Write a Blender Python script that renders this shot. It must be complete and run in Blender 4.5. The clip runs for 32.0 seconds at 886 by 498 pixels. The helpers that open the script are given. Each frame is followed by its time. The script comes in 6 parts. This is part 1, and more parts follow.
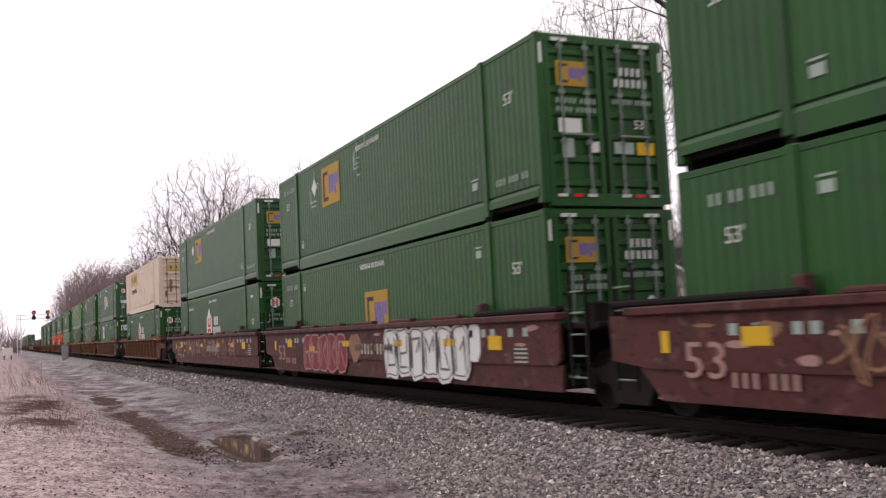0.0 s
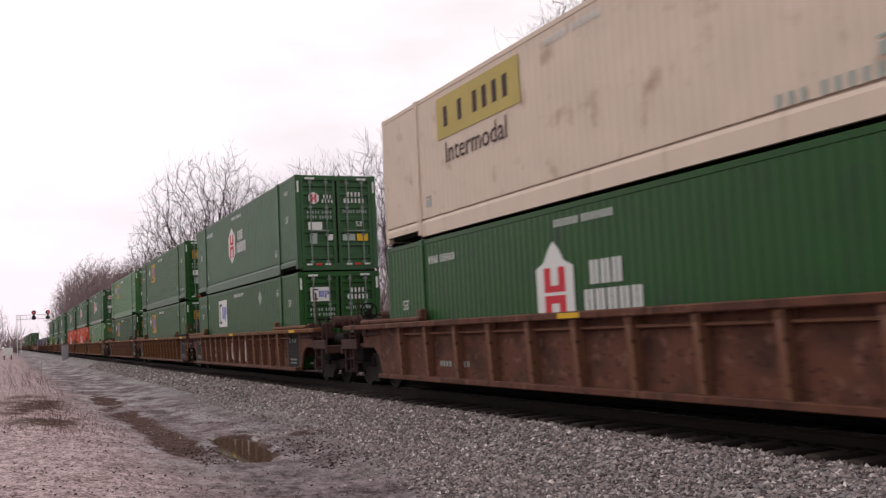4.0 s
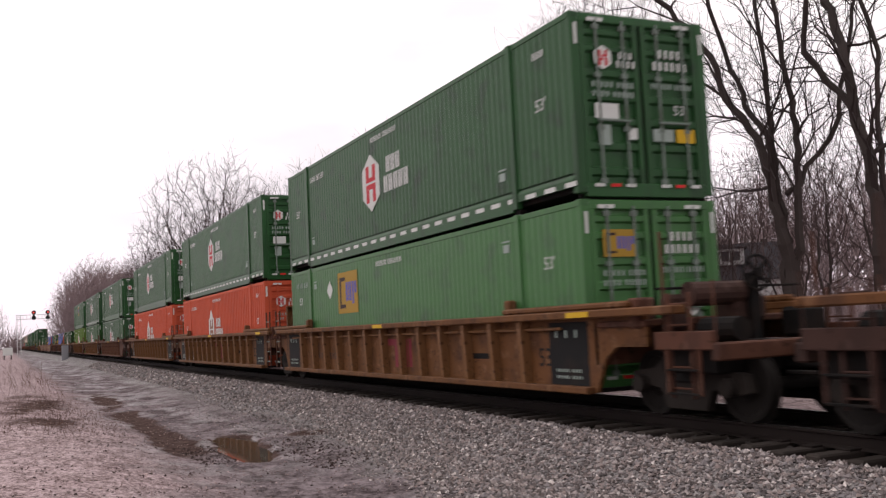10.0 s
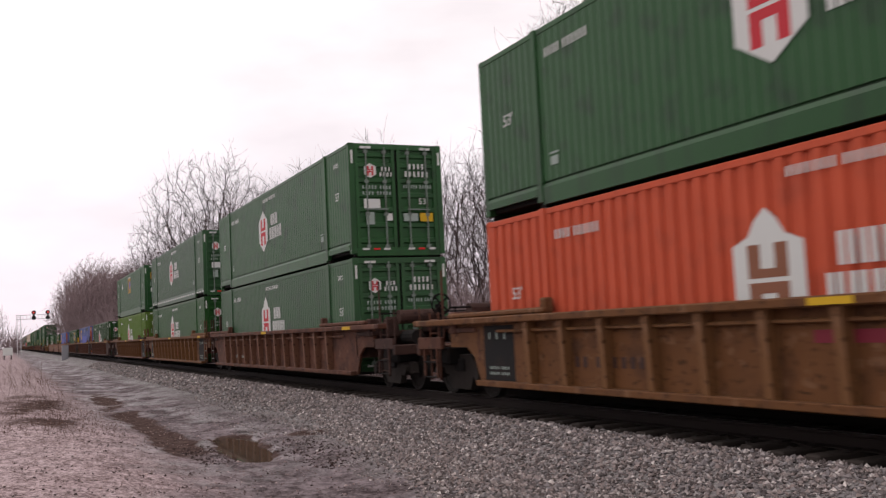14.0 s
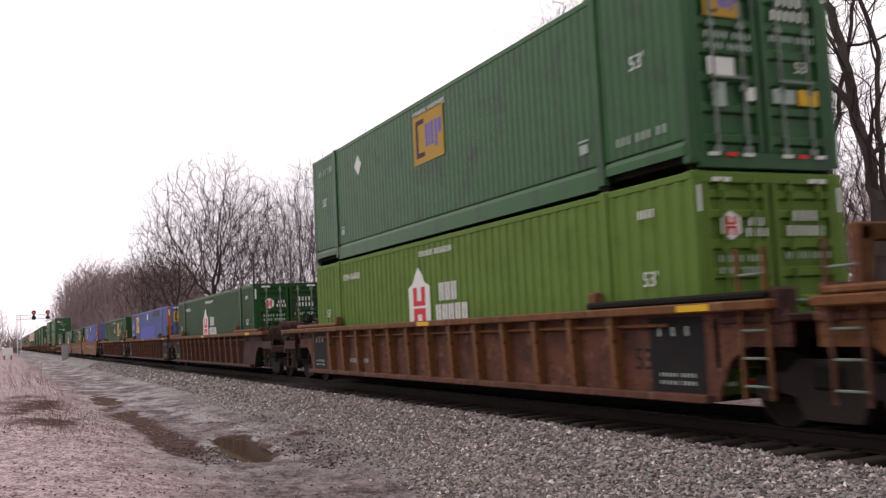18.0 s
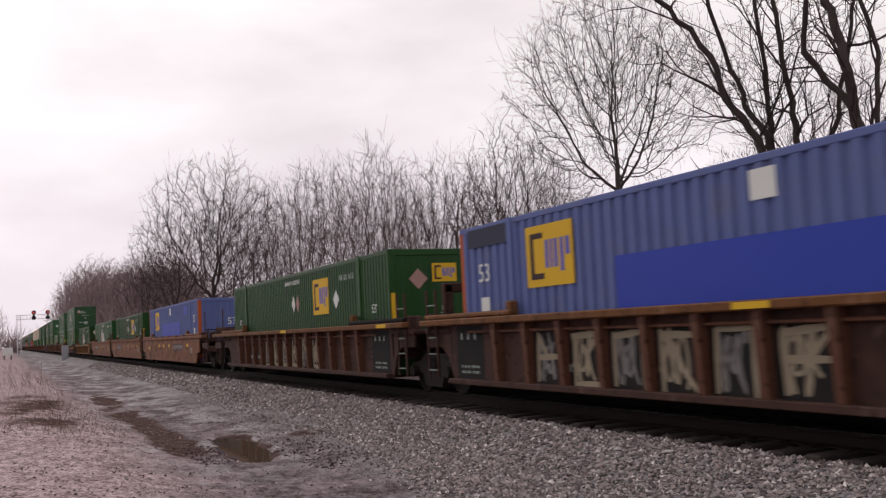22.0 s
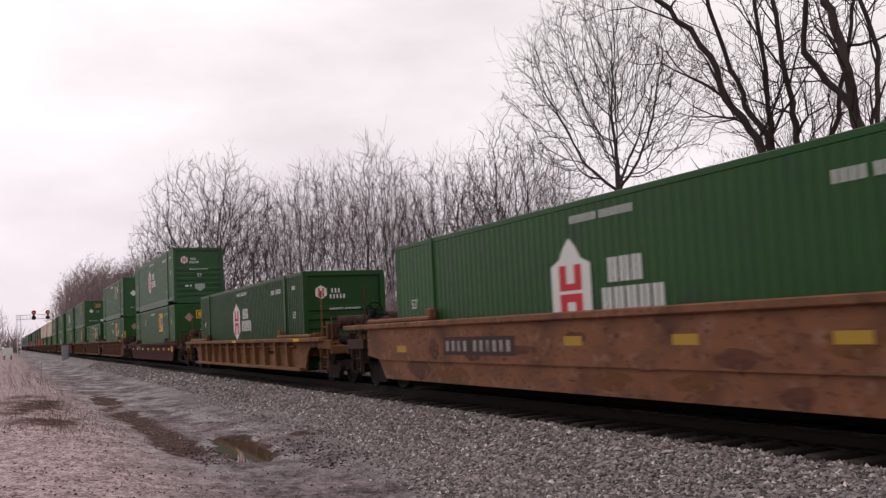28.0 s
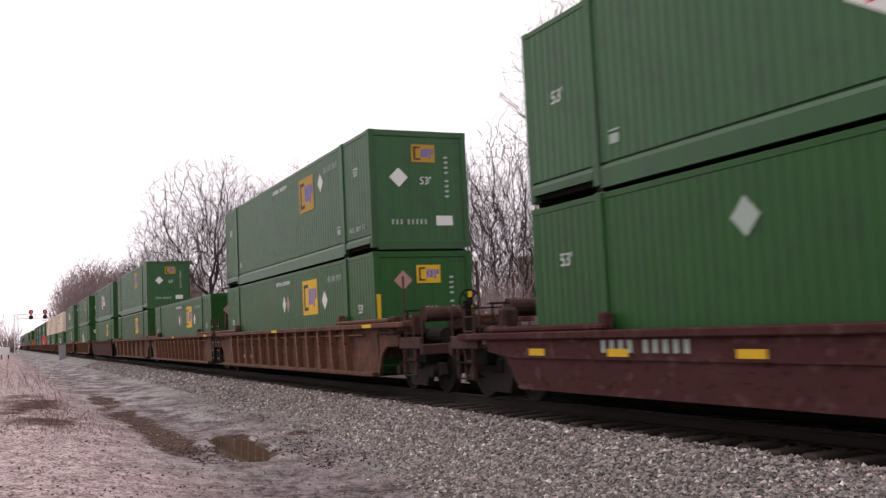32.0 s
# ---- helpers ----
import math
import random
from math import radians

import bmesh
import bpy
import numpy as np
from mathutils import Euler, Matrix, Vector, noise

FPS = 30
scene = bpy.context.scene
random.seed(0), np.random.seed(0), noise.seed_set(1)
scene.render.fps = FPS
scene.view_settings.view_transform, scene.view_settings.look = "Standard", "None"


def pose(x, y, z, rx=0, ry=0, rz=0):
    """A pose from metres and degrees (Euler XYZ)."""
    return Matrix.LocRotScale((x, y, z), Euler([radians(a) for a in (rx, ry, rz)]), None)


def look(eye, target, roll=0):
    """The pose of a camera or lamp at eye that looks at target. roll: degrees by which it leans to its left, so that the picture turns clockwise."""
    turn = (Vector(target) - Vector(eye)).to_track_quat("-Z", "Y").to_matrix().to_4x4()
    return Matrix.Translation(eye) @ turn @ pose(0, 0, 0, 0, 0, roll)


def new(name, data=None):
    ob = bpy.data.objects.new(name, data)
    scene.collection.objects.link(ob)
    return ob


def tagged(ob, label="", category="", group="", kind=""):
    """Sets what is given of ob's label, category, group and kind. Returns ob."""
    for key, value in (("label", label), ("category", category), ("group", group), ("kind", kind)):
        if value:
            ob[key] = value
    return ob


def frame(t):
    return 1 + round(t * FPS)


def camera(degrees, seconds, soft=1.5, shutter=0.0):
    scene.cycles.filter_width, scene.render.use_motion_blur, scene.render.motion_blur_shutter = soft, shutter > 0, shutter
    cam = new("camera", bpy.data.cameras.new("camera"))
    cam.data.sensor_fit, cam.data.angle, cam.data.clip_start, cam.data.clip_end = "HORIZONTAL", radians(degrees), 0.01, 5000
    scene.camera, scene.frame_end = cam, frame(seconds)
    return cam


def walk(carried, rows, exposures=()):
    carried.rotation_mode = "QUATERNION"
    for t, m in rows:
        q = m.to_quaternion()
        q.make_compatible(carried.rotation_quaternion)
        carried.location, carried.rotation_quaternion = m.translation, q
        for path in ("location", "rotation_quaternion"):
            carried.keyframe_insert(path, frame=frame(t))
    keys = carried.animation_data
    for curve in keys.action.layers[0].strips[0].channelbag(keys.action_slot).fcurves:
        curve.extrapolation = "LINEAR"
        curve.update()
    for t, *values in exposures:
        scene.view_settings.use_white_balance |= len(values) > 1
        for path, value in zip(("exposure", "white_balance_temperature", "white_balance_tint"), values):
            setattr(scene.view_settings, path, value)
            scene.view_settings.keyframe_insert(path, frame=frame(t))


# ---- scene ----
# ---------------------------------------------------------------- camera
cam = camera(50.08, 32.0, soft=1.3, shutter=0.25)
EYE = (0.0, 0.0, 1.39)


def aim(turn, lift=0.0):
    yaw, pitch = radians(24.862 + turn), radians(4.658 + lift)
    way = Vector((math.sin(yaw) * math.cos(pitch), math.cos(yaw) * math.cos(pitch), math.sin(pitch)))
    return look(EYE, Vector(EYE) + way * 50.0, -2.81)


walk(cam, [(0, aim(0)), (14, aim(0)), (28.4, aim(0)), (29.3, aim(0.085, -0.03)), (31.0, aim(0.09, -0.03)),
           (31.6, aim(0.135, -0.04)), (32.0, aim(0.14, -0.04))],
     exposures=[(0, 0.26), (1.6, 0.16), (3, -0.15), (3.8, -0.1), (5.6, 0.16), (8, 0.17), (10.5, -0.02), (13, -0.18), (14.2, -0.06), (17, 0.22), (18, 0.16), (19, -0.10), (20, -0.27), (29.5, -0.27), (31, 0.08), (32, 0.24)])

# ---------------------------------------------------------------- sky and sun
world = bpy.data.worlds.new("overcast_sky")
scene.world = world
world.use_nodes = True
wt = world.node_tree
wt.nodes.clear()


def wnode(kind, **sets):
    n = wt.nodes.new(kind)
    for k, v in sets.items():
        n.inputs[k].default_value = v
    return n


w_out, w_bg = wt.nodes.new("ShaderNodeOutputWorld"), wt.nodes.new("ShaderNodeBackground")
w_sky = wt.nodes.new("ShaderNodeTexSky")
w_sky.sky_type, w_sky.sun_disc = "NISHITA", False
w_sky.sun_elevation, w_sky.sun_rotation = radians(38), radians(-35)
w_co, w_map = wt.nodes.new("ShaderNodeTexCoord"), wt.nodes.new("ShaderNodeMapping")
w_map.inputs["Scale"].default_value = (1.0, 1.0, 2.6)
w_map.inputs["Location"].default_value = (0.35, 0.1, 0.2)
w_noise = wnode("ShaderNodeTexNoise", Scale=2.1, Detail=6.0, Roughness=0.52)
w_ramp = wt.nodes.new("ShaderNodeValToRGB")
w_ramp.color_ramp.elements[0].position, w_ramp.color_ramp.elements[0].color = 0.34, (1.10, 1.00, 1.02, 1)
w_ramp.color_ramp.elements[1].position, w_ramp.color_ramp.elements[1].color = 0.62, (1.48, 1.38, 1.385, 1)
w_dim = wt.nodes.new("ShaderNodeMixRGB")
w_dim.blend_type = "MULTIPLY"
w_dim.inputs[0].default_value = 1.0
w_dim.inputs[2].default_value = (0.10, 0.10, 0.10, 1)
w_mix = wt.nodes.new("ShaderNodeMixRGB")
w_mix.inputs[0].default_value = 0.93
w_sep, w_low, w_haze = wt.nodes.new("ShaderNodeSeparateXYZ"), wt.nodes.new("ShaderNodeValToRGB"), wt.nodes.new("ShaderNodeMixRGB")
w_low.color_ramp.elements[0].position, w_low.color_ramp.elements[0].color = 0.02, (0.80, 0.765, 0.825, 1)
w_low.color_ramp.elements[1].position, w_low.color_ramp.elements[1].color = 0.26, (1, 1, 1, 1)
w_haze.blend_type = "MULTIPLY"
w_haze.inputs[0].default_value = 1.0
for a, b in ((w_co.outputs["Generated"], w_sep.inputs[0]), (w_sep.outputs["Z"], w_low.inputs[0]), (w_low.outputs[0], w_haze.inputs[2]),
             (w_mix.outputs[0], w_haze.inputs[1]), (w_co.outputs["Generated"], w_map.inputs[0]), (w_map.outputs[0], w_noise.inputs["Vector"]),
             (w_noise.outputs["Fac"], w_ramp.inputs[0]), (w_sky.outputs[0], w_dim.inputs[1]),
             (w_dim.outputs[0], w_mix.inputs[1]), (w_ramp.outputs[0], w_mix.inputs[2]),
             (w_haze.outputs[0], w_bg.inputs[0]), (w_bg.outputs[0], w_out.inputs[0])):
    wt.links.new(a, b)
w_bg.inputs[1].default_value = 1.0

sun = new("sun", bpy.data.lights.new("sun", "SUN"))
sun.data.energy, sun.data.angle, sun.data.color = 0.6, radians(25), (1.0, 0.96, 0.92)
sun.matrix_world = look((-30, 45, 60), (0, 0, 0))

# ---------------------------------------------------------------- materials
def surface(name, colour, rough=0.6, metal=0.0, vary=0.18, grain=40.0, patch=1.2, bump=0.15, dirt=None, dirt_amount=0.35,
            streak=1.0, piece=0.0, dirt_scale=1.6, gloss=0.15, island=0.0, wear=None):
    """Paint, wood or stone: colour broken by large patches, dirt with ragged edges and a fine grain."""
    m = bpy.data.materials.new(name)
    m.use_nodes = True
    t = m.node_tree
    b = t.nodes["Principled BSDF"]
    co, mp = t.nodes.new("ShaderNodeTexCoord"), t.nodes.new("ShaderNodeMapping")
    mp.inputs["Scale"].default_value = (1, 1, 1.0 / streak)
    t.links.new(co.outputs["Object"], mp.inputs[0])

    def cloud(scale, detail, source):
        n = t.nodes.new("ShaderNodeTexNoise")
        n.inputs["Scale"].default_value, n.inputs["Detail"].default_value = scale, detail
        t.links.new(source, n.inputs["Vector"])
        return n

    def blend(fac, c1, c2, kind="MIX"):
        n = t.nodes.new("ShaderNodeMixRGB")
        n.blend_type = kind
        for socket, v in ((n.inputs[0], fac), (n.inputs[1], c1), (n.inputs[2], c2)):
            if isinstance(v, bpy.types.NodeSocket):
                t.links.new(v, socket)
            else:
                socket.default_value = v if not isinstance(v, tuple) else (*v[:3], 1)
        return n.outputs[0]

    lo = tuple(c * (1 - vary) for c in colour)
    hi = tuple(min(1, c * (1 + vary)) for c in colour)
    out = blend(cloud(patch, 4, mp.outputs[0]).outputs["Fac"], lo, hi)
    fine = cloud(grain, 3, co.outputs["Object"])
    out = blend(0.25, out, blend(fine.outputs["Fac"], lo, hi))
    if dirt:
        r = t.nodes.new("ShaderNodeValToRGB")
        r.color_ramp.elements[0].position, r.color_ramp.elements[1].position = 0.62 - 0.3 * dirt_amount, 0.80 - 0.2 * dirt_amount
        r.color_ramp.elements[1].color = (0.85, 0.85, 0.85, 1)
        t.links.new(cloud(dirt_scale, 7, mp.outputs[0]).outputs["Fac"], r.inputs[0])
        out = blend(r.outputs[0], out, dirt)
    if wear:
        # chipped and scuffed spots of another tone
        w = t.nodes.new("ShaderNodeValToRGB")
        w.color_ramp.elements[0].position, w.color_ramp.elements[1].position = 0.585, 0.66
        w.color_ramp.elements[1].color = (0.8, 0.8, 0.8, 1)
        t.links.new(cloud(4.2, 9, mp.outputs[0]).outputs["Fac"], w.inputs[0])
        out = blend(w.outputs[0], out, wear)
        d = t.nodes.new("ShaderNodeValToRGB")
        d.color_ramp.elements[0].position, d.color_ramp.elements[1].position = 0.60, 0.64
        d.color_ramp.elements[1].color = (0.75, 0.75, 0.75, 1)
        t.links.new(cloud(11.0, 6, co.outputs["Object"]).outputs["Fac"], d.inputs[0])
        out = blend(d.outputs[0], out, tuple(0.45 * c for c in lo))
    if piece:
        oi, mr = t.nodes.new("ShaderNodeObjectInfo"), t.nodes.new("ShaderNodeMapRange")
        mr.inputs["To Min"].default_value, mr.inputs["To Max"].default_value = 1 - piece, 1 + piece
        t.links.new(oi.outputs["Random"], mr.inputs["Value"])
        out = blend(1.0, out, mr.outputs[0], "MULTIPLY")
    if island:
        ge, mi = t.nodes.new("ShaderNodeNewGeometry"), t.nodes.new("ShaderNodeValToRGB")
        mi.color_ramp.elements[0].color = (1 - island, 1 - island, 1 - island, 1)
        mi.color_ramp.elements[1].color = (2.9, 2.85, 2.75, 1)
        for place, tint in ((0.25, (0.62, 0.56, 0.54)), (0.50, (0.92, 0.93, 0.96)), (0.72, (1.22, 1.08, 1.02)), (0.93, (1.5, 1.48, 1.46))):
            mi.color_ramp.elements.new(place).color = (*tint, 1)
        t.links.new(ge.outputs["Random Per Island"], mi.inputs[0])
        out = blend(1.0, out, mi.outputs[0], "MULTIPLY")
    t.links.new(out, b.inputs["Base Color"])
    b.inputs["Roughness"].default_value, b.inputs["Metallic"].default_value = rough, metal
    b.inputs["Specular IOR Level"].default_value = gloss
    if bump:
        bp = t.nodes.new("ShaderNodeBump")
        bp.inputs["Strength"].default_value, bp.inputs["Distance"].default_value = bump, 0.01
        t.links.new(fine.outputs["Fac"], bp.inputs["Height"])
        t.links.new(bp.outputs[0], b.inputs["Normal"])
    return m


RUST = (0.10, 0.055, 0.04)
M = {}
M["green"] = surface("container_green_paint", (0.0142, 0.0600, 0.0128), 0.42, gloss=0.17, dirt=(0.016, 0.042, 0.019), streak=5, piece=0.12)
M["green_deep"] = surface("deep_green_paint", (0.0105, 0.0445, 0.0088), 0.42, gloss=0.15, dirt=(0.012, 0.032, 0.014), streak=5, piece=0.1)
M["green_bottle"] = surface("bottle_green_paint", (0.0108, 0.0475, 0.0095), 0.42, gloss=0.13, dirt=(0.012, 0.034, 0.014), streak=5, piece=0.06)
M["green_dull"] = surface("weathered_green_paint", (0.0262, 0.0735, 0.0295), 0.42, gloss=0.18, dirt=(0.027, 0.048, 0.03), streak=5, piece=0.12)
M["green_dark"] = surface("dark_green_paint", (0.0188, 0.0700, 0.0215), 0.42, gloss=0.19, dirt=(0.016, 0.03, 0.018), streak=5, piece=0.1)
M["green_light"] = surface("light_green_paint", (0.0410, 0.1250, 0.0360), 0.42, gloss=0.25, dirt=(0.035, 0.075, 0.036), streak=5, piece=0.1)
M["lime"] = surface("lime_green_paint", (0.080, 0.140, 0.022), 0.6, dirt=(0.06, 0.11, 0.016), streak=5)
M["orange"] = surface("orange_red_paint", (0.44, 0.075, 0.034), 0.6, dirt=(0.33, 0.06, 0.03), streak=5)
M["blue"] = surface("dusty_blue_paint", (0.084, 0.108, 0.250), 0.6, dirt=(0.10, 0.112, 0.20), streak=5)
M["blue_fresh"] = surface("deep_blue_patch_paint", (0.024, 0.044, 0.29), 0.5, vary=0.08)
M["blue_dark"] = surface("dark_strip_paint", (0.025, 0.030, 0.050), 0.6)
M["post_orange"] = surface("corner_post_orange", (0.30, 0.070, 0.022), 0.6, dirt=(0.2, 0.06, 0.03))
M["cream"] = surface("cream_white_paint", (0.52, 0.43, 0.35), 0.6, dirt=(0.27, 0.19, 0.13), streak=6, dirt_amount=0.15)
M["white"] = surface("white_marking", (0.52, 0.53, 0.51), 0.65, vary=0.1)
M["grey_mark"] = surface("faded_marking", (0.26, 0.31, 0.28), 0.65, vary=0.1)
M["yellow"] = surface("yellow_marking", (0.50, 0.31, 0.018), 0.6, vary=0.1)
M["ochre"] = surface("ochre_logo_ground", (0.31, 0.19, 0.028), 0.6, vary=0.12)
M["ink"] = surface("dark_brown_ink", (0.035, 0.02, 0.02), 0.6)
M["brown_ink"] = surface("orange_brown_ink", (0.20, 0.085, 0.05), 0.6)
M["blue_ink"] = surface("blue_ink", (0.08, 0.09, 0.34), 0.6)
M["red_ink"] = surface("red_ink", (0.42, 0.03, 0.04), 0.6)
M["faded_red"] = surface("sun_faded_pink_marking", (0.28, 0.17, 0.15), 0.65, vary=0.15)
M["red_light"] = surface("red_reflector", (0.5, 0.02, 0.02), 0.4)
M["olive_yellow"] = surface("olive_yellow_panel", (0.36, 0.29, 0.09), 0.6)
M["steel"] = surface("galvanised_rod", (0.15, 0.185, 0.16), 0.6, 0.1, dirt=(0.05, 0.035, 0.028), dirt_amount=0.4)
M["rust_red"] = surface("red_brown_wagon_paint", (0.066, 0.023, 0.021), 0.7, vary=0.35, dirt=(0.030, 0.016, 0.016), streak=2.0, dirt_amount=0.5, wear=(0.100, 0.052, 0.046))
M["rust"] = surface("rusty_brown_wagon_paint", (0.090, 0.037, 0.023), 0.75, vary=0.4, dirt=(0.030, 0.015, 0.012), streak=2.5, dirt_amount=0.55, wear=(0.130, 0.066, 0.046))
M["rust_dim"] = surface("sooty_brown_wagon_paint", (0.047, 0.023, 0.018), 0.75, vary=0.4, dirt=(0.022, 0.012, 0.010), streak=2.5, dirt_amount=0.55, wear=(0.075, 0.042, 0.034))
M["tan"] = surface("tan_yellow_wagon_paint", (0.112, 0.047, 0.017), 0.7, vary=0.32, dirt=(0.048, 0.022, 0.013), streak=2.5, dirt_amount=0.4, wear=(0.165, 0.085, 0.045))
M["amber"] = surface("bright_tan_wagon_paint", (0.150, 0.070, 0.028), 0.7, vary=0.32, dirt=(0.075, 0.032, 0.016), streak=2.5, dirt_amount=0.55, wear=(0.19, 0.105, 0.06))
# worn rust, lightened: the daylight on the ribs is put into its colour
M["rust_lit_worn"] = surface("lit_worn_rusty_rib_paint", (0.125, 0.058, 0.035), 0.75, vary=0.35, dirt=(0.05, 0.024, 0.018), streak=2.5, wear=(0.18, 0.105, 0.075))
M["umber"] = surface("patched_brown_wagon_paint", (0.158, 0.067, 0.034), 0.7, vary=0.35, dirt=(0.055, 0.027, 0.020), dirt_amount=0.5, dirt_scale=1.1, wear=(0.19, 0.10, 0.07))
M["maroon"] = surface("dark_maroon_wagon_paint", (0.048, 0.019, 0.019), 0.85, gloss=0.05, dirt=(0.062, 0.030, 0.026), streak=2.5, wear=(0.085, 0.046, 0.043))
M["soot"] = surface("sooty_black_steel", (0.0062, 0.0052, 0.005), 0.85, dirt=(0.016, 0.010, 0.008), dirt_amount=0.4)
M["black_paint"] = surface("black_consolidated_panel", (0.009, 0.0085, 0.009), 0.75, dirt=(0.02, 0.013, 0.011))
M["wheel"] = surface("worn_wheel_steel", (0.013, 0.011, 0.010), 0.8, 0.0, gloss=0.12, dirt=(0.009, 0.007, 0.006), dirt_amount=0.5)
M["truck_cast"] = surface("dusty_cast_truck_steel", (0.019, 0.015, 0.013), 0.85, vary=0.35, dirt=(0.012, 0.009, 0.008), dirt_amount=0.4)
M["rail"] = surface("rusty_rail_steel", (0.012, 0.008, 0.007), 0.8, 0.0, dirt=(0.01, 0.007, 0.006))
M["rail_top"] = surface("polished_rail_head", (0.20, 0.19, 0.19), 0.3, 0.9)
M["tie"] = surface("weathered_tie_wood", (0.030, 0.024, 0.021), 0.9, vary=0.3, grain=60, bump=0.5, piece=0.3)
M["stone"] = surface("ballast_stone", (0.222, 0.202, 0.199), 0.85, island=0.62, vary=0.35, gloss=0.0, grain=18, patch=6.0, bump=0.3)
# ballast below the wagons, with their shade darkened into the stone colour
M["stone_shaded"] = surface("shaded_ballast_stone", (0.035, 0.03, 0.028), 0.8, vary=0.4, patch=6.0)
M["pebble"] = surface("track_pebble", (0.22, 0.175, 0.172), 0.85, island=0.7, gloss=0.0, vary=0.3, patch=7.0)
M["bark"] = surface("grey_brown_bark", (0.040, 0.031, 0.029), 0.9, vary=0.3, grain=30, bump=0.6)
M["twig"] = surface("bare_twig", (0.052, 0.036, 0.035), 0.9, vary=0.25)
M["twig_dark"] = surface("dark_bare_twig", (0.034, 0.025, 0.024), 0.9, vary=0.25)
M["twig_pale"] = surface("pale_bare_twig", (0.078, 0.055, 0.053), 0.9, vary=0.25)
M["spray_grey"] = surface("grey_spray_paint", (0.13, 0.12, 0.115), 0.7, vary=0.3)
M["spray"] = surface("worn_white_spray_paint", (0.27, 0.25, 0.24), 0.7, vary=0.3, dirt=(0.11, 0.07, 0.055), dirt_amount=0.45, dirt_scale=3.5)
M["white_spray"] = surface("patchy_white_spray_paint", (0.40, 0.36, 0.35), 0.7, vary=0.2, dirt=(0.15, 0.10, 0.085), dirt_amount=0.35, dirt_scale=4.0)
M["cream_spray"] = surface("worn_cream_spray_paint", (0.21, 0.175, 0.125), 0.7, vary=0.35)
M["red_dark"] = surface("dark_red_spray", (0.16, 0.020, 0.034), 0.6)
M["brush"] = surface("brown_underbrush", (0.200, 0.150, 0.152), 0.9, vary=0.35)
M["trim"] = surface("white_house_trim", (0.72, 0.71, 0.70), 0.6)
M["stain"] = surface("rust_stain", (0.20, 0.115, 0.07), 0.8, vary=0.3)
M["clod"] = surface("dark_mud_clod", (0.035, 0.020, 0.018), 0.7, vary=0.4, patch=8.0)
M["weed"] = surface("dry_brown_weed", (0.105, 0.060, 0.048), 0.9, vary=0.3)
M["olive"] = surface("winter_shrub_leaf", (0.045, 0.046, 0.016), 0.8, vary=0.35)
M["taupe"] = surface("taupe_shingle_roof", (0.135, 0.112, 0.104), 0.9, vary=0.2)
M["fence_wood"] = surface("weathered_fence_board", (0.075, 0.055, 0.046), 0.9, vary=0.3, piece=0.25)
M["siding"] = surface("white_house_siding", (0.42, 0.41, 0.41), 0.7)
M["roof"] = surface("grey_shingle_roof", (0.026, 0.026, 0.031), 0.85, vary=0.25)
M["brick"] = surface("brown_roof_shingle", (0.045, 0.033, 0.030), 0.85, vary=0.25)
M["house_glass"] = surface("dark_window_glass", (0.03, 0.035, 0.04), 0.1, vary=0.05)
M["pole_wood"] = surface("utility_pole_wood", (0.095, 0.074, 0.064), 0.9)
M["alu"] = surface("dull_aluminium", (0.25, 0.25, 0.27), 0.6, 0.2)
M["gantry_steel"] = surface("weathered_gantry_steel", (0.55, 0.53, 0.54), 0.7)
M["signal_black"] = surface("signal_black", (0.015, 0.014, 0.015), 0.6)
lamp = bpy.data.materials.new("lit_red_signal_lens")
lamp.use_nodes = True
lamp.node_tree.nodes["Principled BSDF"].inputs["Base Color"].default_value = (0.6, 0.02, 0.02, 1)
lamp.node_tree.nodes["Principled BSDF"].inputs["Emission Color"].default_value = (1, 0.06, 0.05, 1)
lamp.node_tree.nodes["Principled BSDF"].inputs["Emission Strength"].default_value = 2.0
M["red_lamp"] = lamp


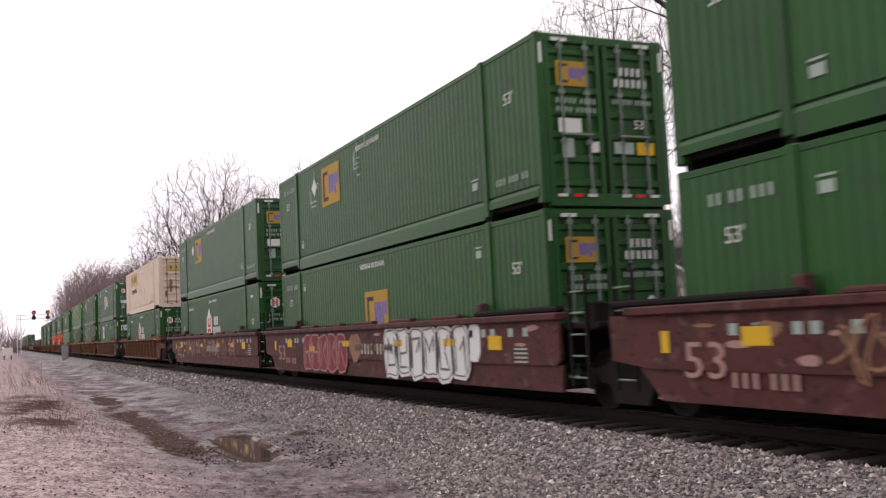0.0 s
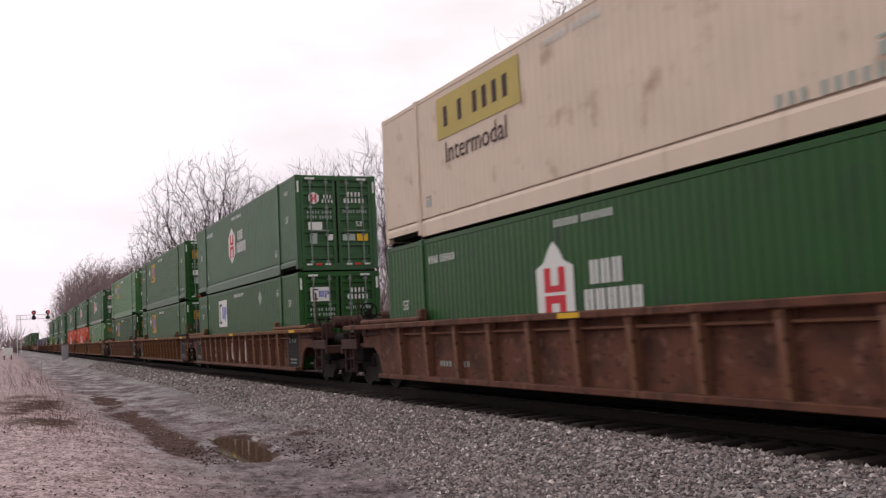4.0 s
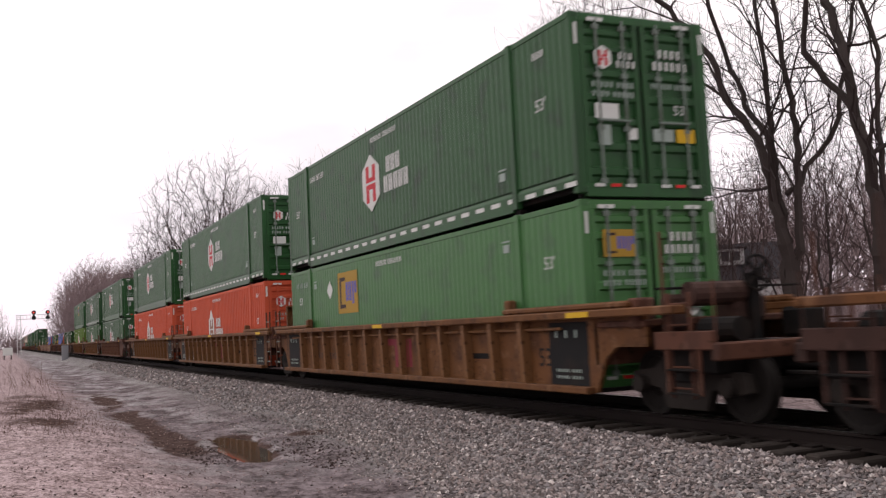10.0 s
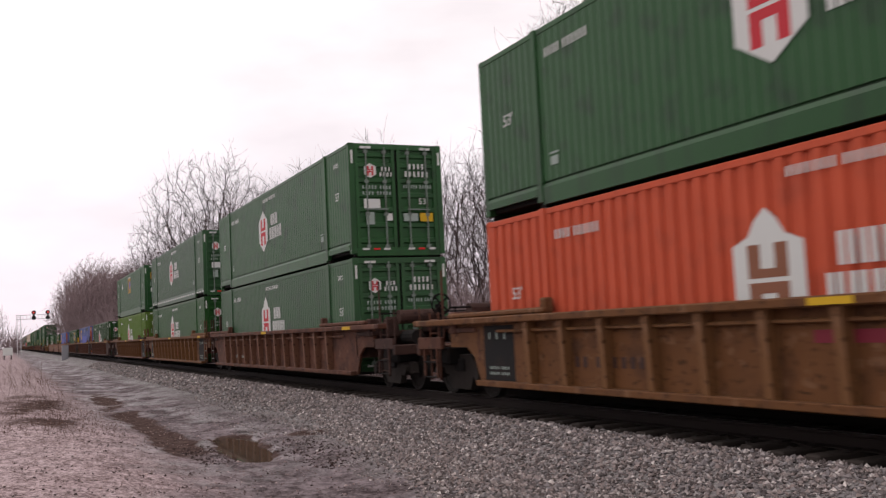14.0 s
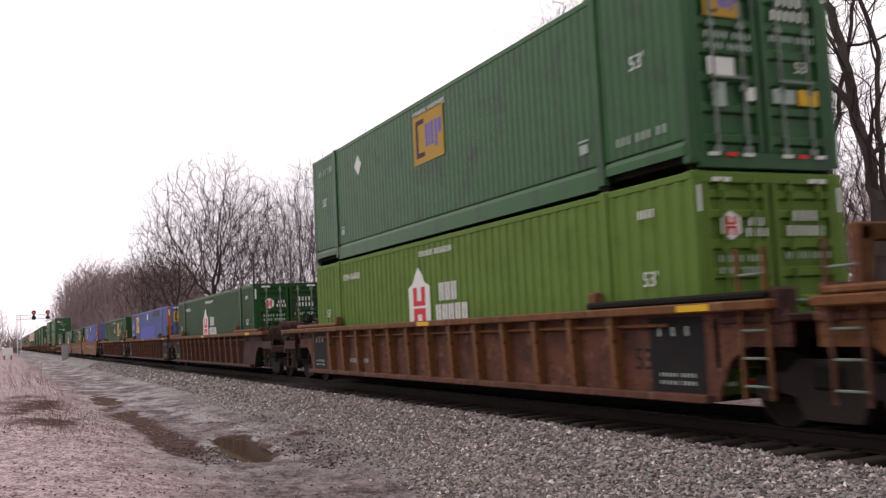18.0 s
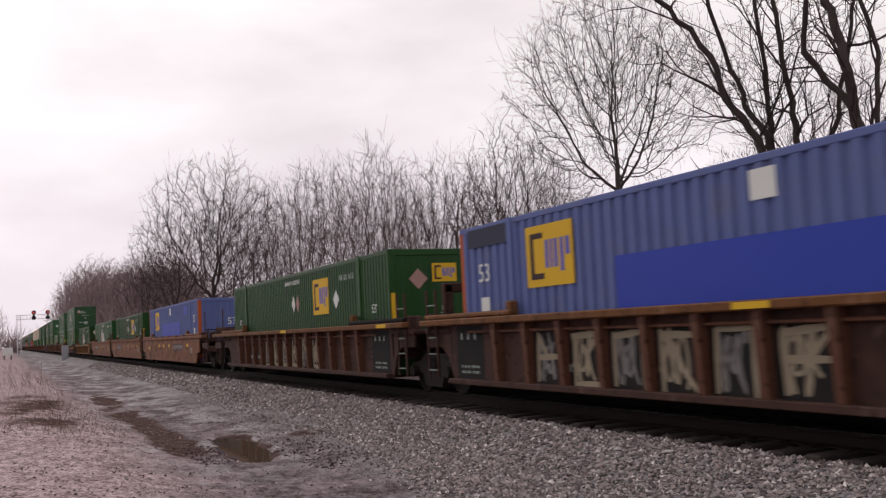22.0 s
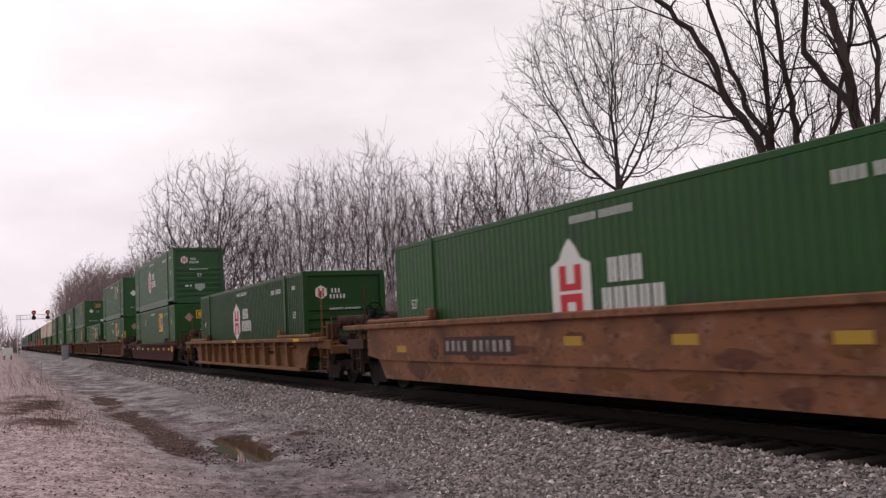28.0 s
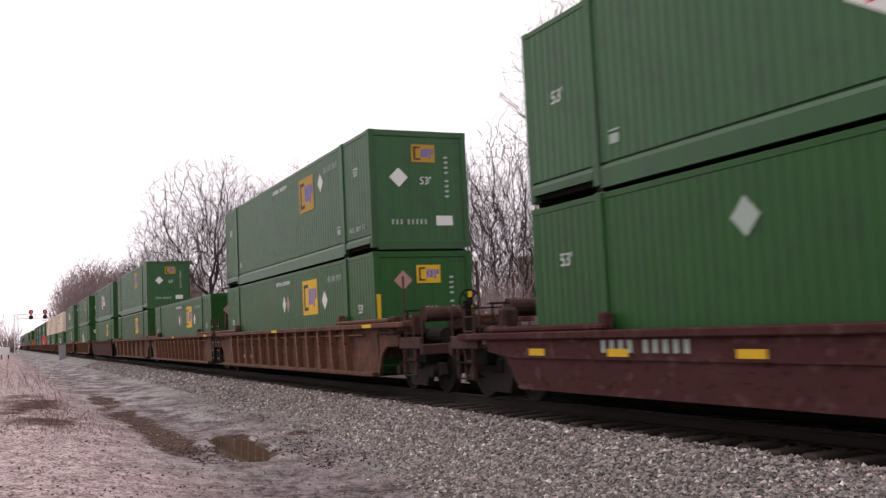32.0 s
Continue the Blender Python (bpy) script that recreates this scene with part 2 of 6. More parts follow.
def ground_material():
    """Gravelly dirt, muddy where the mesh's mud value is high, with grey ballast chippings near the track."""
    m = bpy.data.materials.new("gravel_and_mud")
    m.use_nodes = True
    t = m.node_tree
    b = t.nodes["Principled BSDF"]
    co = t.nodes.new("ShaderNodeTexCoord")

    def cloud(scale, detail=5.0, rough=0.6):
        n = t.nodes.new("ShaderNodeTexNoise")
        n.inputs["Scale"].default_value, n.inputs["Detail"].default_value, n.inputs["Roughness"].default_value = scale, detail, rough
        t.links.new(co.outputs["Object"], n.inputs["Vector"])
        return n.outputs["Fac"]

    def ramp(src, p0, c0, p1, c1):
        n = t.nodes.new("ShaderNodeValToRGB")
        e = n.color_ramp.elements
        e[0].position, e[0].color, e[1].position, e[1].color = p0, (*c0, 1), p1, (*c1, 1)
        t.links.new(src, n.inputs[0])
        return n.outputs[0]

    def mix(fac, a, c, kind="MIX"):
        n = t.nodes.new("ShaderNodeMixRGB")
        n.blend_type = kind
        for s, v in zip(n.inputs, (fac, a, c)):
            if isinstance(v, bpy.types.NodeSocket):
                t.links.new(v, s)
            else:
                s.default_value = v
        return n.outputs[0]

    along = t.nodes.new("ShaderNodeMapping")
    along.inputs["Scale"].default_value = (1.0, 0.6, 1.0)
    along.inputs["Rotation"].default_value = (0, 0, radians(8))
    t.links.new(co.outputs["Object"], along.inputs[0])

    def drawn(scale, detail=5.0, rough=0.6):
        """Noise drawn out along the wheel tracks."""
        n = t.nodes.new("ShaderNodeTexNoise")
        n.inputs["Scale"].default_value, n.inputs["Detail"].default_value, n.inputs["Roughness"].default_value = scale, detail, rough
        t.links.new(along.outputs[0], n.inputs["Vector"])
        return n.outputs["Fac"]

    vor = t.nodes.new("ShaderNodeTexVoronoi")
    vor.inputs["Scale"].default_value = 34
    t.links.new(co.outputs["Object"], vor.inputs["Vector"])
    dirt = ramp(cloud(0.45, 4, 0.6), 0.42, (0.180, 0.124, 0.125), 0.58, (0.385, 0.300, 0.303))
    dirt = mix(0.62, dirt, ramp(drawn(3.6, 8, 0.75), 0.43, (0.068, 0.043, 0.041), 0.57, (0.50, 0.392, 0.398)))
    dirt = mix(0.48, dirt, ramp(drawn(17, 6, 0.75), 0.42, (0.060, 0.037, 0.035), 0.60, (0.64, 0.51, 0.515)))
    chips = mix(0.75, (0.185, 0.170, 0.168, 1), ramp(vor.outputs["Color"], 0.1, (0.060, 0.053, 0.052), 0.9, (0.36, 0.335, 0.33)))
    mud = ramp(cloud(5, 6, 0.65), 0.35, (0.042, 0.026, 0.023), 0.7, (0.120, 0.084, 0.076))
    wash = mix(0.5, ramp(drawn(1.5, 8, 0.72), 0.44, (0.048, 0.038, 0.039), 0.56, (0.225, 0.188, 0.199)), ramp(drawn(9, 6, 0.72), 0.42, (0.048, 0.036, 0.037), 0.60, (0.270, 0.224, 0.232)))
    at = {}
    for k in ("mud", "chips", "wash"):
        at[k] = t.nodes.new("ShaderNodeAttribute")
        at[k].attribute_name = k

    def ragged(key, scale, soft):
        # the mask's edge is torn by noise
        n = t.nodes.new("ShaderNodeMath")
        n.operation = "ADD"
        t.links.new(at[key].outputs["Fac"], n.inputs[0])
        t.links.new(cloud(scale, 8, 0.7), n.inputs[1])
        r = t.nodes.new("ShaderNodeMapRange")
        r.inputs["From Min"].default_value, r.inputs["From Max"].default_value = 1.0 - soft, 1.0 + soft
        t.links.new(n.outputs[0], r.inputs["Value"])
        return r.outputs[0]

    mud_mask = ragged("mud", 3.4, 0.24)
    c = mix(ragged("wash", 1.3, 0.5), dirt, wash)
    c = mix(ragged("chips", 2.0, 0.28), c, chips)
    c = mix(mud_mask, c, mud)
    # shade under and beyond the train, mixed into the ground colour
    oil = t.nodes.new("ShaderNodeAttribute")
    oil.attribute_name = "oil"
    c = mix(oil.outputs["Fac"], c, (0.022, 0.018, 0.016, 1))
    t.links.new(c, b.inputs["Base Color"])
    r = ramp(mud_mask, 0.0, (0.9, 0.9, 0.9), 1.0, (0.42, 0.42, 0.42))
    r = mix(at["wash"].outputs["Fac"], r, (0.55, 0.55, 0.55, 1))
    # standing wet on the washed strip and in the mud: gloss in patches
    sheen = t.nodes.new("ShaderNodeMath")
    sheen.operation = "MULTIPLY"
    t.links.new(ramp(drawn(0.9, 6, 0.62), 0.49, (0, 0, 0), 0.62, (1, 1, 1)), sheen.inputs[0])
    t.links.new(ragged("wash", 1.3, 0.5), sheen.inputs[1])
    dry = t.nodes.new("ShaderNodeMath")
    dry.operation = "MULTIPLY_ADD"
    loose = t.nodes.new("ShaderNodeMath")
    loose.operation = "MAXIMUM"
    t.links.new(at["chips"].outputs["Fac"], loose.inputs[0])
    t.links.new(mud_mask, loose.inputs[1])
    t.links.new(loose.outputs[0], dry.inputs[0])
    dry.inputs[1].default_value, dry.inputs[2].default_value = -1.0, 1.0
    gloss = t.nodes.new("ShaderNodeMath")
    gloss.operation, gloss.use_clamp = "MULTIPLY", True
    t.links.new(sheen.outputs[0], gloss.inputs[0])
    t.links.new(dry.outputs[0], gloss.inputs[1])
    level = t.nodes.new("ShaderNodeMath")
    level.operation = "MULTIPLY"
    t.links.new(gloss.outputs[0], level.inputs[0])
    level.inputs[1].default_value = 0.22
    t.links.new(level.outputs[0], b.inputs["Specular IOR Level"])
    t.links.new(mix(gloss.outputs[0], r, (0.36, 0.36, 0.36, 1)), b.inputs["Roughness"])
    bp = t.nodes.new("ShaderNodeBump")
    bp.inputs["Strength"].default_value, bp.inputs["Distance"].default_value = 0.6, 0.03
    t.links.new(mix(0.5, cloud(30, 6, 0.7), vor.outputs["Distance"]), bp.inputs["Height"])
    t.links.new(bp.outputs[0], b.inputs["Normal"])
    return m


M["ground"] = ground_material()
water = bpy.data.materials.new("muddy_puddle_water")
water.use_nodes = True
wb = water.node_tree.nodes["Principled BSDF"]
wb.inputs["Base Color"].default_value, wb.inputs["Roughness"].default_value = (0.075, 0.055, 0.040, 1), 0.04
wb.inputs["IOR"].default_value = 1.6
wn, wp = water.node_tree.nodes.new("ShaderNodeTexNoise"), water.node_tree.nodes.new("ShaderNodeBump")
wn.inputs["Scale"].default_value, wp.inputs["Strength"].default_value = 9.0, 0.03
water.node_tree.links.new(wn.outputs["Fac"], wp.inputs["Height"])
water.node_tree.links.new(wp.outputs[0], wb.inputs["Normal"])
M["water"] = water

# ---------------------------------------------------------------- mesh helpers
KEPT = {}


def as_mesh(name, verts, faces, material):
    me = bpy.data.meshes.new(name)
    me.from_pydata(verts, [], faces)
    me.materials.append(M[material])
    me.update()
    return me


def finish(name, bm, material, smooth=False):
    me = bpy.data.meshes.new(name)
    bm.to_mesh(me)
    bm.free()
    me.materials.append(M[material])
    if smooth:
        me.polygons.foreach_set("use_smooth", [True] * len(me.polygons))
    return me


def kept(key, make):
    if key not in KEPT:
        KEPT[key] = make()
    return KEPT[key]


def block(sx, sy, sz, material, bevel=0.012):
    """A box with eased edges, centred; alike boxes share one mesh."""
    def make():
        bm = bmesh.new()
        bmesh.ops.create_cube(bm, size=1.0, matrix=Matrix.Diagonal((sx, sy, sz, 1)))
        if bevel:
            bmesh.ops.bevel(bm, geom=list(bm.edges), offset=min(bevel, 0.3 * min(sx, sy, sz)), segments=1, affect="EDGES")
        return finish("block", bm, material)
    return kept(("block", round(sx, 4), round(sy, 4), round(sz, 4), material, bevel), make)


def rod(radius, length, axis, material, sides=8, top=None):
    """A round bar along an axis, centred."""
    def make():
        bm = bmesh.new()
        turn = {"x": Matrix.Rotation(radians(90), 4, "Y"), "y": Matrix.Rotation(radians(90), 4, "X"), "z": Matrix()}[axis]
        bmesh.ops.create_cone(bm, cap_ends=True, segments=sides, radius1=radius, radius2=radius if top is None else top, depth=length, matrix=turn)
        return finish("rod", bm, material)
    return kept(("rod", radius, length, axis, material, sides, top), make)


def outline(points, depth, material, key=None):
    """A flat shape (u to the right, v up) with thickness along w."""
    def make():
        bm = bmesh.new()
        low = [bm.verts.new((u, v, 0)) for u, v in points]
        f = bm.faces.new(low)
        f.normal_update()
        if f.normal.z < 0:
            f.normal_flip()
        got = bmesh.ops.extrude_face_region(bm, geom=[f])
        for v in got["geom"]:
            if isinstance(v, bmesh.types.BMVert):
                v.co.z += depth
        bmesh.ops.recalc_face_normals(bm, faces=list(bm.faces))
        return finish("outline", bm, material)
    return kept(("outline", tuple(points), depth, material), make)


def plates(rects, material, depth=0.003):
    """Several flat rectangles (u0, v0, u1, v1) in one mesh: painted bars."""
    def make():
        vs, fs = [], []
        for u0, v0, u1, v1 in rects:
            n = len(vs)
            vs.extend([(u0, v0, depth), (u1, v0, depth), (u1, v1, depth), (u0, v1, depth), (u0, v0, 0), (u1, v0, 0), (u1, v1, 0), (u0, v1, 0)])
            fs.extend([(n, n + 1, n + 2, n + 3), (n, n + 4, n + 5, n + 1), (n + 1, n + 5, n + 6, n + 2), (n + 2, n + 6, n + 7, n + 3), (n + 3, n + 7, n + 4, n)])
        return as_mesh("plates", vs, fs, material)
    return kept(("plates", tuple(rects), material, depth), make)


def letters(text, height, material, slant=0.0, bold=0.0):
    """Lettering in the built-in font, centred, of the given capital height."""
    def make():
        cu = bpy.data.curves.new("letters", "FONT")
        cu.body, cu.size, cu.align_x, cu.align_y, cu.extrude, cu.resolution_u, cu.shear, cu.offset = text, height * 1.4, "CENTER", "CENTER", 0.002, 2, slant, bold
        ob = bpy.data.objects.new("letters", cu)
        me = bpy.data.meshes.new_from_object(ob)
        bpy.data.objects.remove(ob)
        bm = bmesh.new()
        bm.from_mesh(me)
        bmesh.ops.remove_doubles(bm, verts=list(bm.verts), dist=0.0005)
        bm.to_mesh(me)
        bm.free()
        me.materials.clear()
        me.materials.append(M[material])
        return me
    return kept(("letters", text, height, material, slant, bold), make)


def glyph_bars(counts, w, h, gap=0.4, space=0.9):
    """Letter-sized bars in groups, for writing that is not spelt out."""
    total = sum(c * w * (1 + gap) for c in counts) + (len(counts) - 1) * w * space
    x, out = -total / 2, []
    for c in counts:
        for _ in range(c):
            # a plain upright bar stands for each character
            out.append((round(x + 0.2 * w, 4), -h / 2, round(x + 0.8 * w, 4), h / 2))
            x += w * (1 + gap)
        x += w * space
    return tuple(out)


def part(name, data, parent, m=None, label="", material=None):
    """Links a mesh (or a bmesh with a material) as one part under its thing."""
    if isinstance(data, bmesh.types.BMesh):
        data = finish(name, data, material)
    ob = new(name, data)
    ob.parent = parent
    ob.matrix_basis = m if m is not None else Matrix()
    if label:
        ob["label"] = label
    if name in ("lettering", "logo_word", "logo_mark") or data.name.startswith("plates"):
        if len(data.polygons) > 5 and "letters" not in data.name:
            ob["kind"] = "stuff"
    return ob


def thing(name, m, label, category, group="", kind=""):
    ob = new(name)
    ob.empty_display_size = 0.2
    ob.matrix_basis = m
    return tagged(ob, label, category, group, kind)


def at(x, y, z):
    return Matrix.Translation((x, y, z))


ON_SIDE = Matrix(((0, 0, -1, 0), (-1, 0, 0, 0), (0, 1, 0, 0), (0, 0, 0, 1)))
ON_END = Matrix(((1, 0, 0, 0), (0, 0, -1, 0), (0, 1, 0, 0), (0, 0, 0, 1)))

# ---------------------------------------------------------------- ground, track and stones
XC = 9.225          # middle of the track
RNG = np.random.default_rng(7)


def smooth(a, b, v):
    t = np.clip((v - a) / (b - a), 0, 1)
    return t * t * (3 - 2 * t)


def waves(x, y, s, seed):
    r = np.random.default_rng(seed)
    out = 0
    for _ in range(7):
        k, ph = r.normal(0, s, 2), r.uniform(0, 6.28)
        out = out + np.sin(k[0] * x + k[1] * y + ph)
    return out / 7


PUD = [(4.22, 19.6, 0.42, 1.15), (4.04, 18.0, 0.44, 1.3), (3.92, 16.8, 0.36, 0.75)]


def pool(x, y):
    """1 in the middle of the puddle, 0 at its shore, below 0 outside."""
    best = -9.0
    for px, py, rx, ry in PUD:
        best = np.maximum(best, 1 - ((x - px) / rx) ** 2 - ((y - py) / ry) ** 2)
    return best + 0.25 * waves(x, y, 3.0, 5)


def height(x, y):
    side = x < XC
    d = np.abs(x - XC)
    near = -0.26 - 0.37 * smooth(1.5, 3.2, d) - 0.10 * smooth(3.2, 5.2, d)
    # the access track: a low wet strip, then a rise towards the camera's side
    rise = 0.42 * smooth(5.9, 9.0, d) - 0.12 * smooth(9.5, 14, d)
    bumps = 0.035 * waves(x, y, 1.3, 1) + 0.03 * waves(x, y, 4.0, 2) + 0.02 * waves(x, y, 9.0, 3)
    rut = -0.03 * np.exp(-((x - 3.1 - 0.004 * (y - 22)) / 0.28) ** 2) * smooth(15, 19, y) * (1 - smooth(36, 46, y))
    rut2 = -0.03 * np.exp(-((x - 1.0 - 0.05 * (y - 22)) / 0.3) ** 2) * smooth(13, 18, y) * (1 - smooth(30, 40, y))
    left = near + rise + (bumps + rut + rut2) * smooth(3.2, 4.4, d)
    far = near + 0.25 * smooth(5, 9, d) + bumps * smooth(4.0, 5.0, d)
    z = np.where(side, left, far)
    hollow = np.clip(pool(x, y) + 0.35, 0, 1)
    z = np.where(side, z - 0.10 * hollow, z)
    return z


def steps(*runs):
    out = []
    for a, b, s in runs:
        out.extend(np.arange(a, b, s))
    return np.array(out)


GX = steps((-2200, -200, 250), (-200, -30, 25), (-30, -6, 3), (-6, -1, 0.35), (-1, 8.2, 0.085), (8.2, 12, 0.4), (12, 30, 2), (30, 200, 20), (200, 2300, 250))
GY = steps((-1500, -100, 200), (-100, 2, 10), (2, 9, 0.4), (9, 30, 0.11), (30, 60, 0.4), (60, 200, 4), (200, 600, 25), (600, 3100, 250))
gx, gy = np.meshgrid(GX, GY)
gz = height(gx, gy)
nx, ny = len(GX), len(GY)
idx = np.arange(nx * ny).reshape(ny, nx)
quads = np.stack([idx[:-1, :-1], idx[:-1, 1:], idx[1:, 1:], idx[1:, :-1]], -1).reshape(-1, 4)
me = bpy.data.meshes.new("ground")
me.from_pydata(np.stack([gx, gy, gz], -1).reshape(-1, 3), [], quads)
me.materials.append(M["ground"])
me.polygons.foreach_set("use_smooth", [True] * len(me.polygons))
dd = np.abs(gx - XC)
rag = 0.35 * waves(gx, gy, 1.1, 11) + 0.22 * waves(gx, gy, 3.1, 12)
chips = 1 - smooth(2.6, 5.4, dd + 0.8 * rag + 0.05 * np.clip(gy - 12, -4, 10))
wet = smooth(1.2, 3.4, gx + 1.8 * rag) * (1 - smooth(9, 12, gx))
torn = np.clip(0.95 + 1.5 * waves(gx, 0.55 * gy, 2.2, 31) + 0.8 * waves(gx, gy, 6.0, 32), 0, 1.15)
mud = np.clip(1.9 * torn * np.exp(-((gx - 3.1 - 0.004 * (gy - 22) + 1.1 * rag) / 0.38) ** 2) * smooth(16, 19, gy) * (1 - smooth(36, 46, gy))
              + 0.78 * torn * np.exp(-((gx - 0.8 + rag) / 1.1) ** 2) * smooth(21, 24, gy) * (1 - smooth(34, 42, gy))
              + 1.4 * np.clip(pool(gx, gy) + 0.85, 0, 1) * np.clip(0.55 + 2.2 * waves(gx, gy, 5.0, 21), 0, 1)
              + 1.8 * np.exp(-((gx - 5.6 + 0.3 * (gy - 19.1)) / 0.36) ** 2 - ((gy - 19.1 + 0.5 * rag) / 0.5) ** 2), 0, 1)
# mask of the painted shade: full on the trackbed, weaker on the far side
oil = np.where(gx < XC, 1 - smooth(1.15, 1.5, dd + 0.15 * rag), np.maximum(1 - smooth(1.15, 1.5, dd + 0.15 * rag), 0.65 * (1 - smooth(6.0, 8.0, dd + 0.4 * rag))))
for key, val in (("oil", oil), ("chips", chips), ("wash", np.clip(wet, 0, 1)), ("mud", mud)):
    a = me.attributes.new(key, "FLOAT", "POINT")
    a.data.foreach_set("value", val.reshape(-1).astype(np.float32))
ground = tagged(new("ground", me), "wet pinkish gravel and mud ground beside the ballast", "ground", kind="structure")

vs, fs = [(4.08, 18.2, -0.80)], []
# the puddle's surface: a flat sheet in the hollow
n = 48
for i in range(n):
    a = 2 * math.pi * i / n
    vs.append((4.08 + 0.62 * math.cos(a) + 0.16 * math.sin(a), 18.2 + 2.9 * math.sin(a), -0.80))
fs = [(0, 1 + i, 1 + (i + 1) % n) for i in range(n)]
PUD_Z = float(height(np.array([4.06]), np.array([18.1]))[0]) + 0.055
pme = as_mesh("puddle", [(x, y, PUD_Z) for x, y, z in vs], fs, "water")
tagged(new("water_puddle", pme), "shallow muddy puddle reflecting the passing train", "puddle", kind="structure")


def stones(name, count, area, size, material, label, seed, lift=0.3, toe=False):
    """Angular stones strewn over the ground, joined."""
    r = np.random.default_rng(seed)
    (x0, x1), (y0, y1) = area
    base = np.array([(1, 0, 0), (-1, 0, 0), (0, 1, 0), (0, -1, 0), (0, 0, 1), (0, 0, -1)], float)
    tri = np.array([(0, 2, 4), (2, 1, 4), (1, 3, 4), (3, 0, 4), (2, 0, 5), (1, 2, 5), (3, 1, 5), (0, 3, 5)])
    u = r.uniform(0, 1, count)
    y = y0 * (y1 / y0) ** u
    foot = np.interp(y, (5, 10.7, 12.6, 22, 40), (3.6, 4.7, 5.1, 6.5, 6.5)) if toe else 0
    x = np.maximum(x0, foot + r.normal(0, 0.12, count)) + (x1 - np.maximum(x0, foot)) * r.uniform(0, 1, count)
    s = size * np.clip(r.lognormal(0, 0.32, count), 0.4, 1.7)
    v = base[None] * r.uniform(0.55, 1.2, (count, 6, 1)) + r.normal(0, 0.22, (count, 6, 3))
    a = r.uniform(0, 6.28, count)
    ca, sa = np.cos(a)[:, None], np.sin(a)[:, None]
    v = np.stack([v[..., 0] * ca - v[..., 1] * sa, v[..., 0] * sa + v[..., 1] * ca, v[..., 2] * 0.75], -1) * s[:, None, None]
    z = height(x, y) + s * lift
    v += np.stack([x, y, z], -1)[:, None]
    f = tri[None] + 6 * np.arange(count)[:, None, None]
    me = bpy.data.meshes.new(name)
    me.from_pydata(v.reshape(-1, 3), [], f.reshape(-1, 3))
    me.materials.append(M[material])
    return tagged(new(name, me), label, "gravel", kind="stuff")


stones("ballast_gravel", 40000, ((3.0, 8.0), (5.0, 30)), 0.027, "stone", "loose grey crushed-stone ballast on the track shoulder", 3, toe=True)
stones("ballast_gravel", 6000, ((6.2, 8.0), (28, 90)), 0.045, "stone", "loose grey crushed-stone ballast on the track shoulder", 4)
# stones in the dark shade-coloured material, below and behind the train
stones("ballast_gravel", 5000, ((8.0, 13.5), (4.0, 45)), 0.045, "stone_shaded", "loose grey ballast between the ties", 5)
stones("ballast_gravel", 2500, ((5.6, 6.5), (6.0, 34)), 0.028, "stone", "scattered grey crushed stone at the foot of the ballast", 9)
stones("ballast_gravel", 2600, ((4.6, 5.9), (6.0, 30)), 0.017, "stone", "scattered grey crushed stone at the foot of the ballast", 8)
stones("mud_clods", 420, ((4.35, 5.4), (14.2, 18.4)), 0.021, "clod", "dark clods of churned mud round the puddle", 16, 0.1)
stones("mud_clods", 260, ((2.9, 3.6), (16.2, 19.4)), 0.022, "clod", "dark clods of churned mud beside the puddle", 19, 0.1)
stones("mud_clods", 60, ((2.5, 3.9), (18, 34)), 0.016, "clod", "dark clods of churned mud in the wheel rut", 17, 0.1)
stones("dark_litter", 420, ((-2.0, 3.0), (9, 40)), 0.018, "clod", "dark crumbs of soil on the gravel bank", 18, 0.1)
stones("loose_pebbles", 3600, ((-2.5, 5.0), (8.5, 40)), 0.015, "pebble", "small pale pebbles strewn over damp dirt", 6)

stones("ballast_gravel", 2000, ((7.66, 7.88), (5.0, 36)), 0.025, "stone", "grey crushed stone heaped against the tie ends", 21, 0.9)

track = thing("track_setting", at(XC, 0, 0), "rusty rails on dark wooden ties in grey ballast", "track", kind="structure")
for sx in (-0.7525, 0.7525):
    bm = bmesh.new()
    prof = [(-0.075, -0.185), (0.075, -0.185), (0.075, -0.17), (0.012, -0.15), (0.010, -0.045), (0.036, -0.035), (0.036, -0.004), (0.030, 0), (-0.030, 0), (-0.036, -0.004), (-0.036, -0.035), (-0.010, -0.045), (-0.012, -0.15), (-0.075, -0.17)]
    a = [bm.verts.new((x, -120, z)) for x, z in prof]
    b = [bm.verts.new((x, 1400, z)) for x, z in prof]
    for i in range(len(prof)):
        bm.faces.new((a[i], a[(i + 1) % len(prof)], b[(i + 1) % len(prof)], b[i]))
    rail = part("rail", bm, track, at(sx, 0, 0), material="rail")
    part("rail_head", as_mesh("rail_head", [(-0.028, -120, 0.003), (0.028, -120, 0.003), (0.028, 1400, 0.003), (-0.028, 1400, 0.003)], [(0, 1, 2, 3)], "rail_top"), rail, label="polished running surface of the rail")
r = random.Random(4)
for i in range(110):
    y = 2.0 + 0.52 * i
    t = part("tie", block(2.78, 0.225, 0.17, "tie", 0.02), track, at(r.uniform(-0.05, 0.05), y + r.uniform(-0.03, 0.03), -0.262 + r.uniform(-0.01, 0.01)) @ Matrix.Rotation(r.uniform(-0.02, 0.02), 4, "Z"))
    if i < 16:
        for sx in (-0.7525, 0.7525):
            part("tie_plate", block(0.36, 0.19, 0.02, "rail", 0.004), t, at(sx, 0, 0.095))
ties = []
for i in range(300):
    ties.append((59.2 + 0.52 * i))
vv, ff = [], []
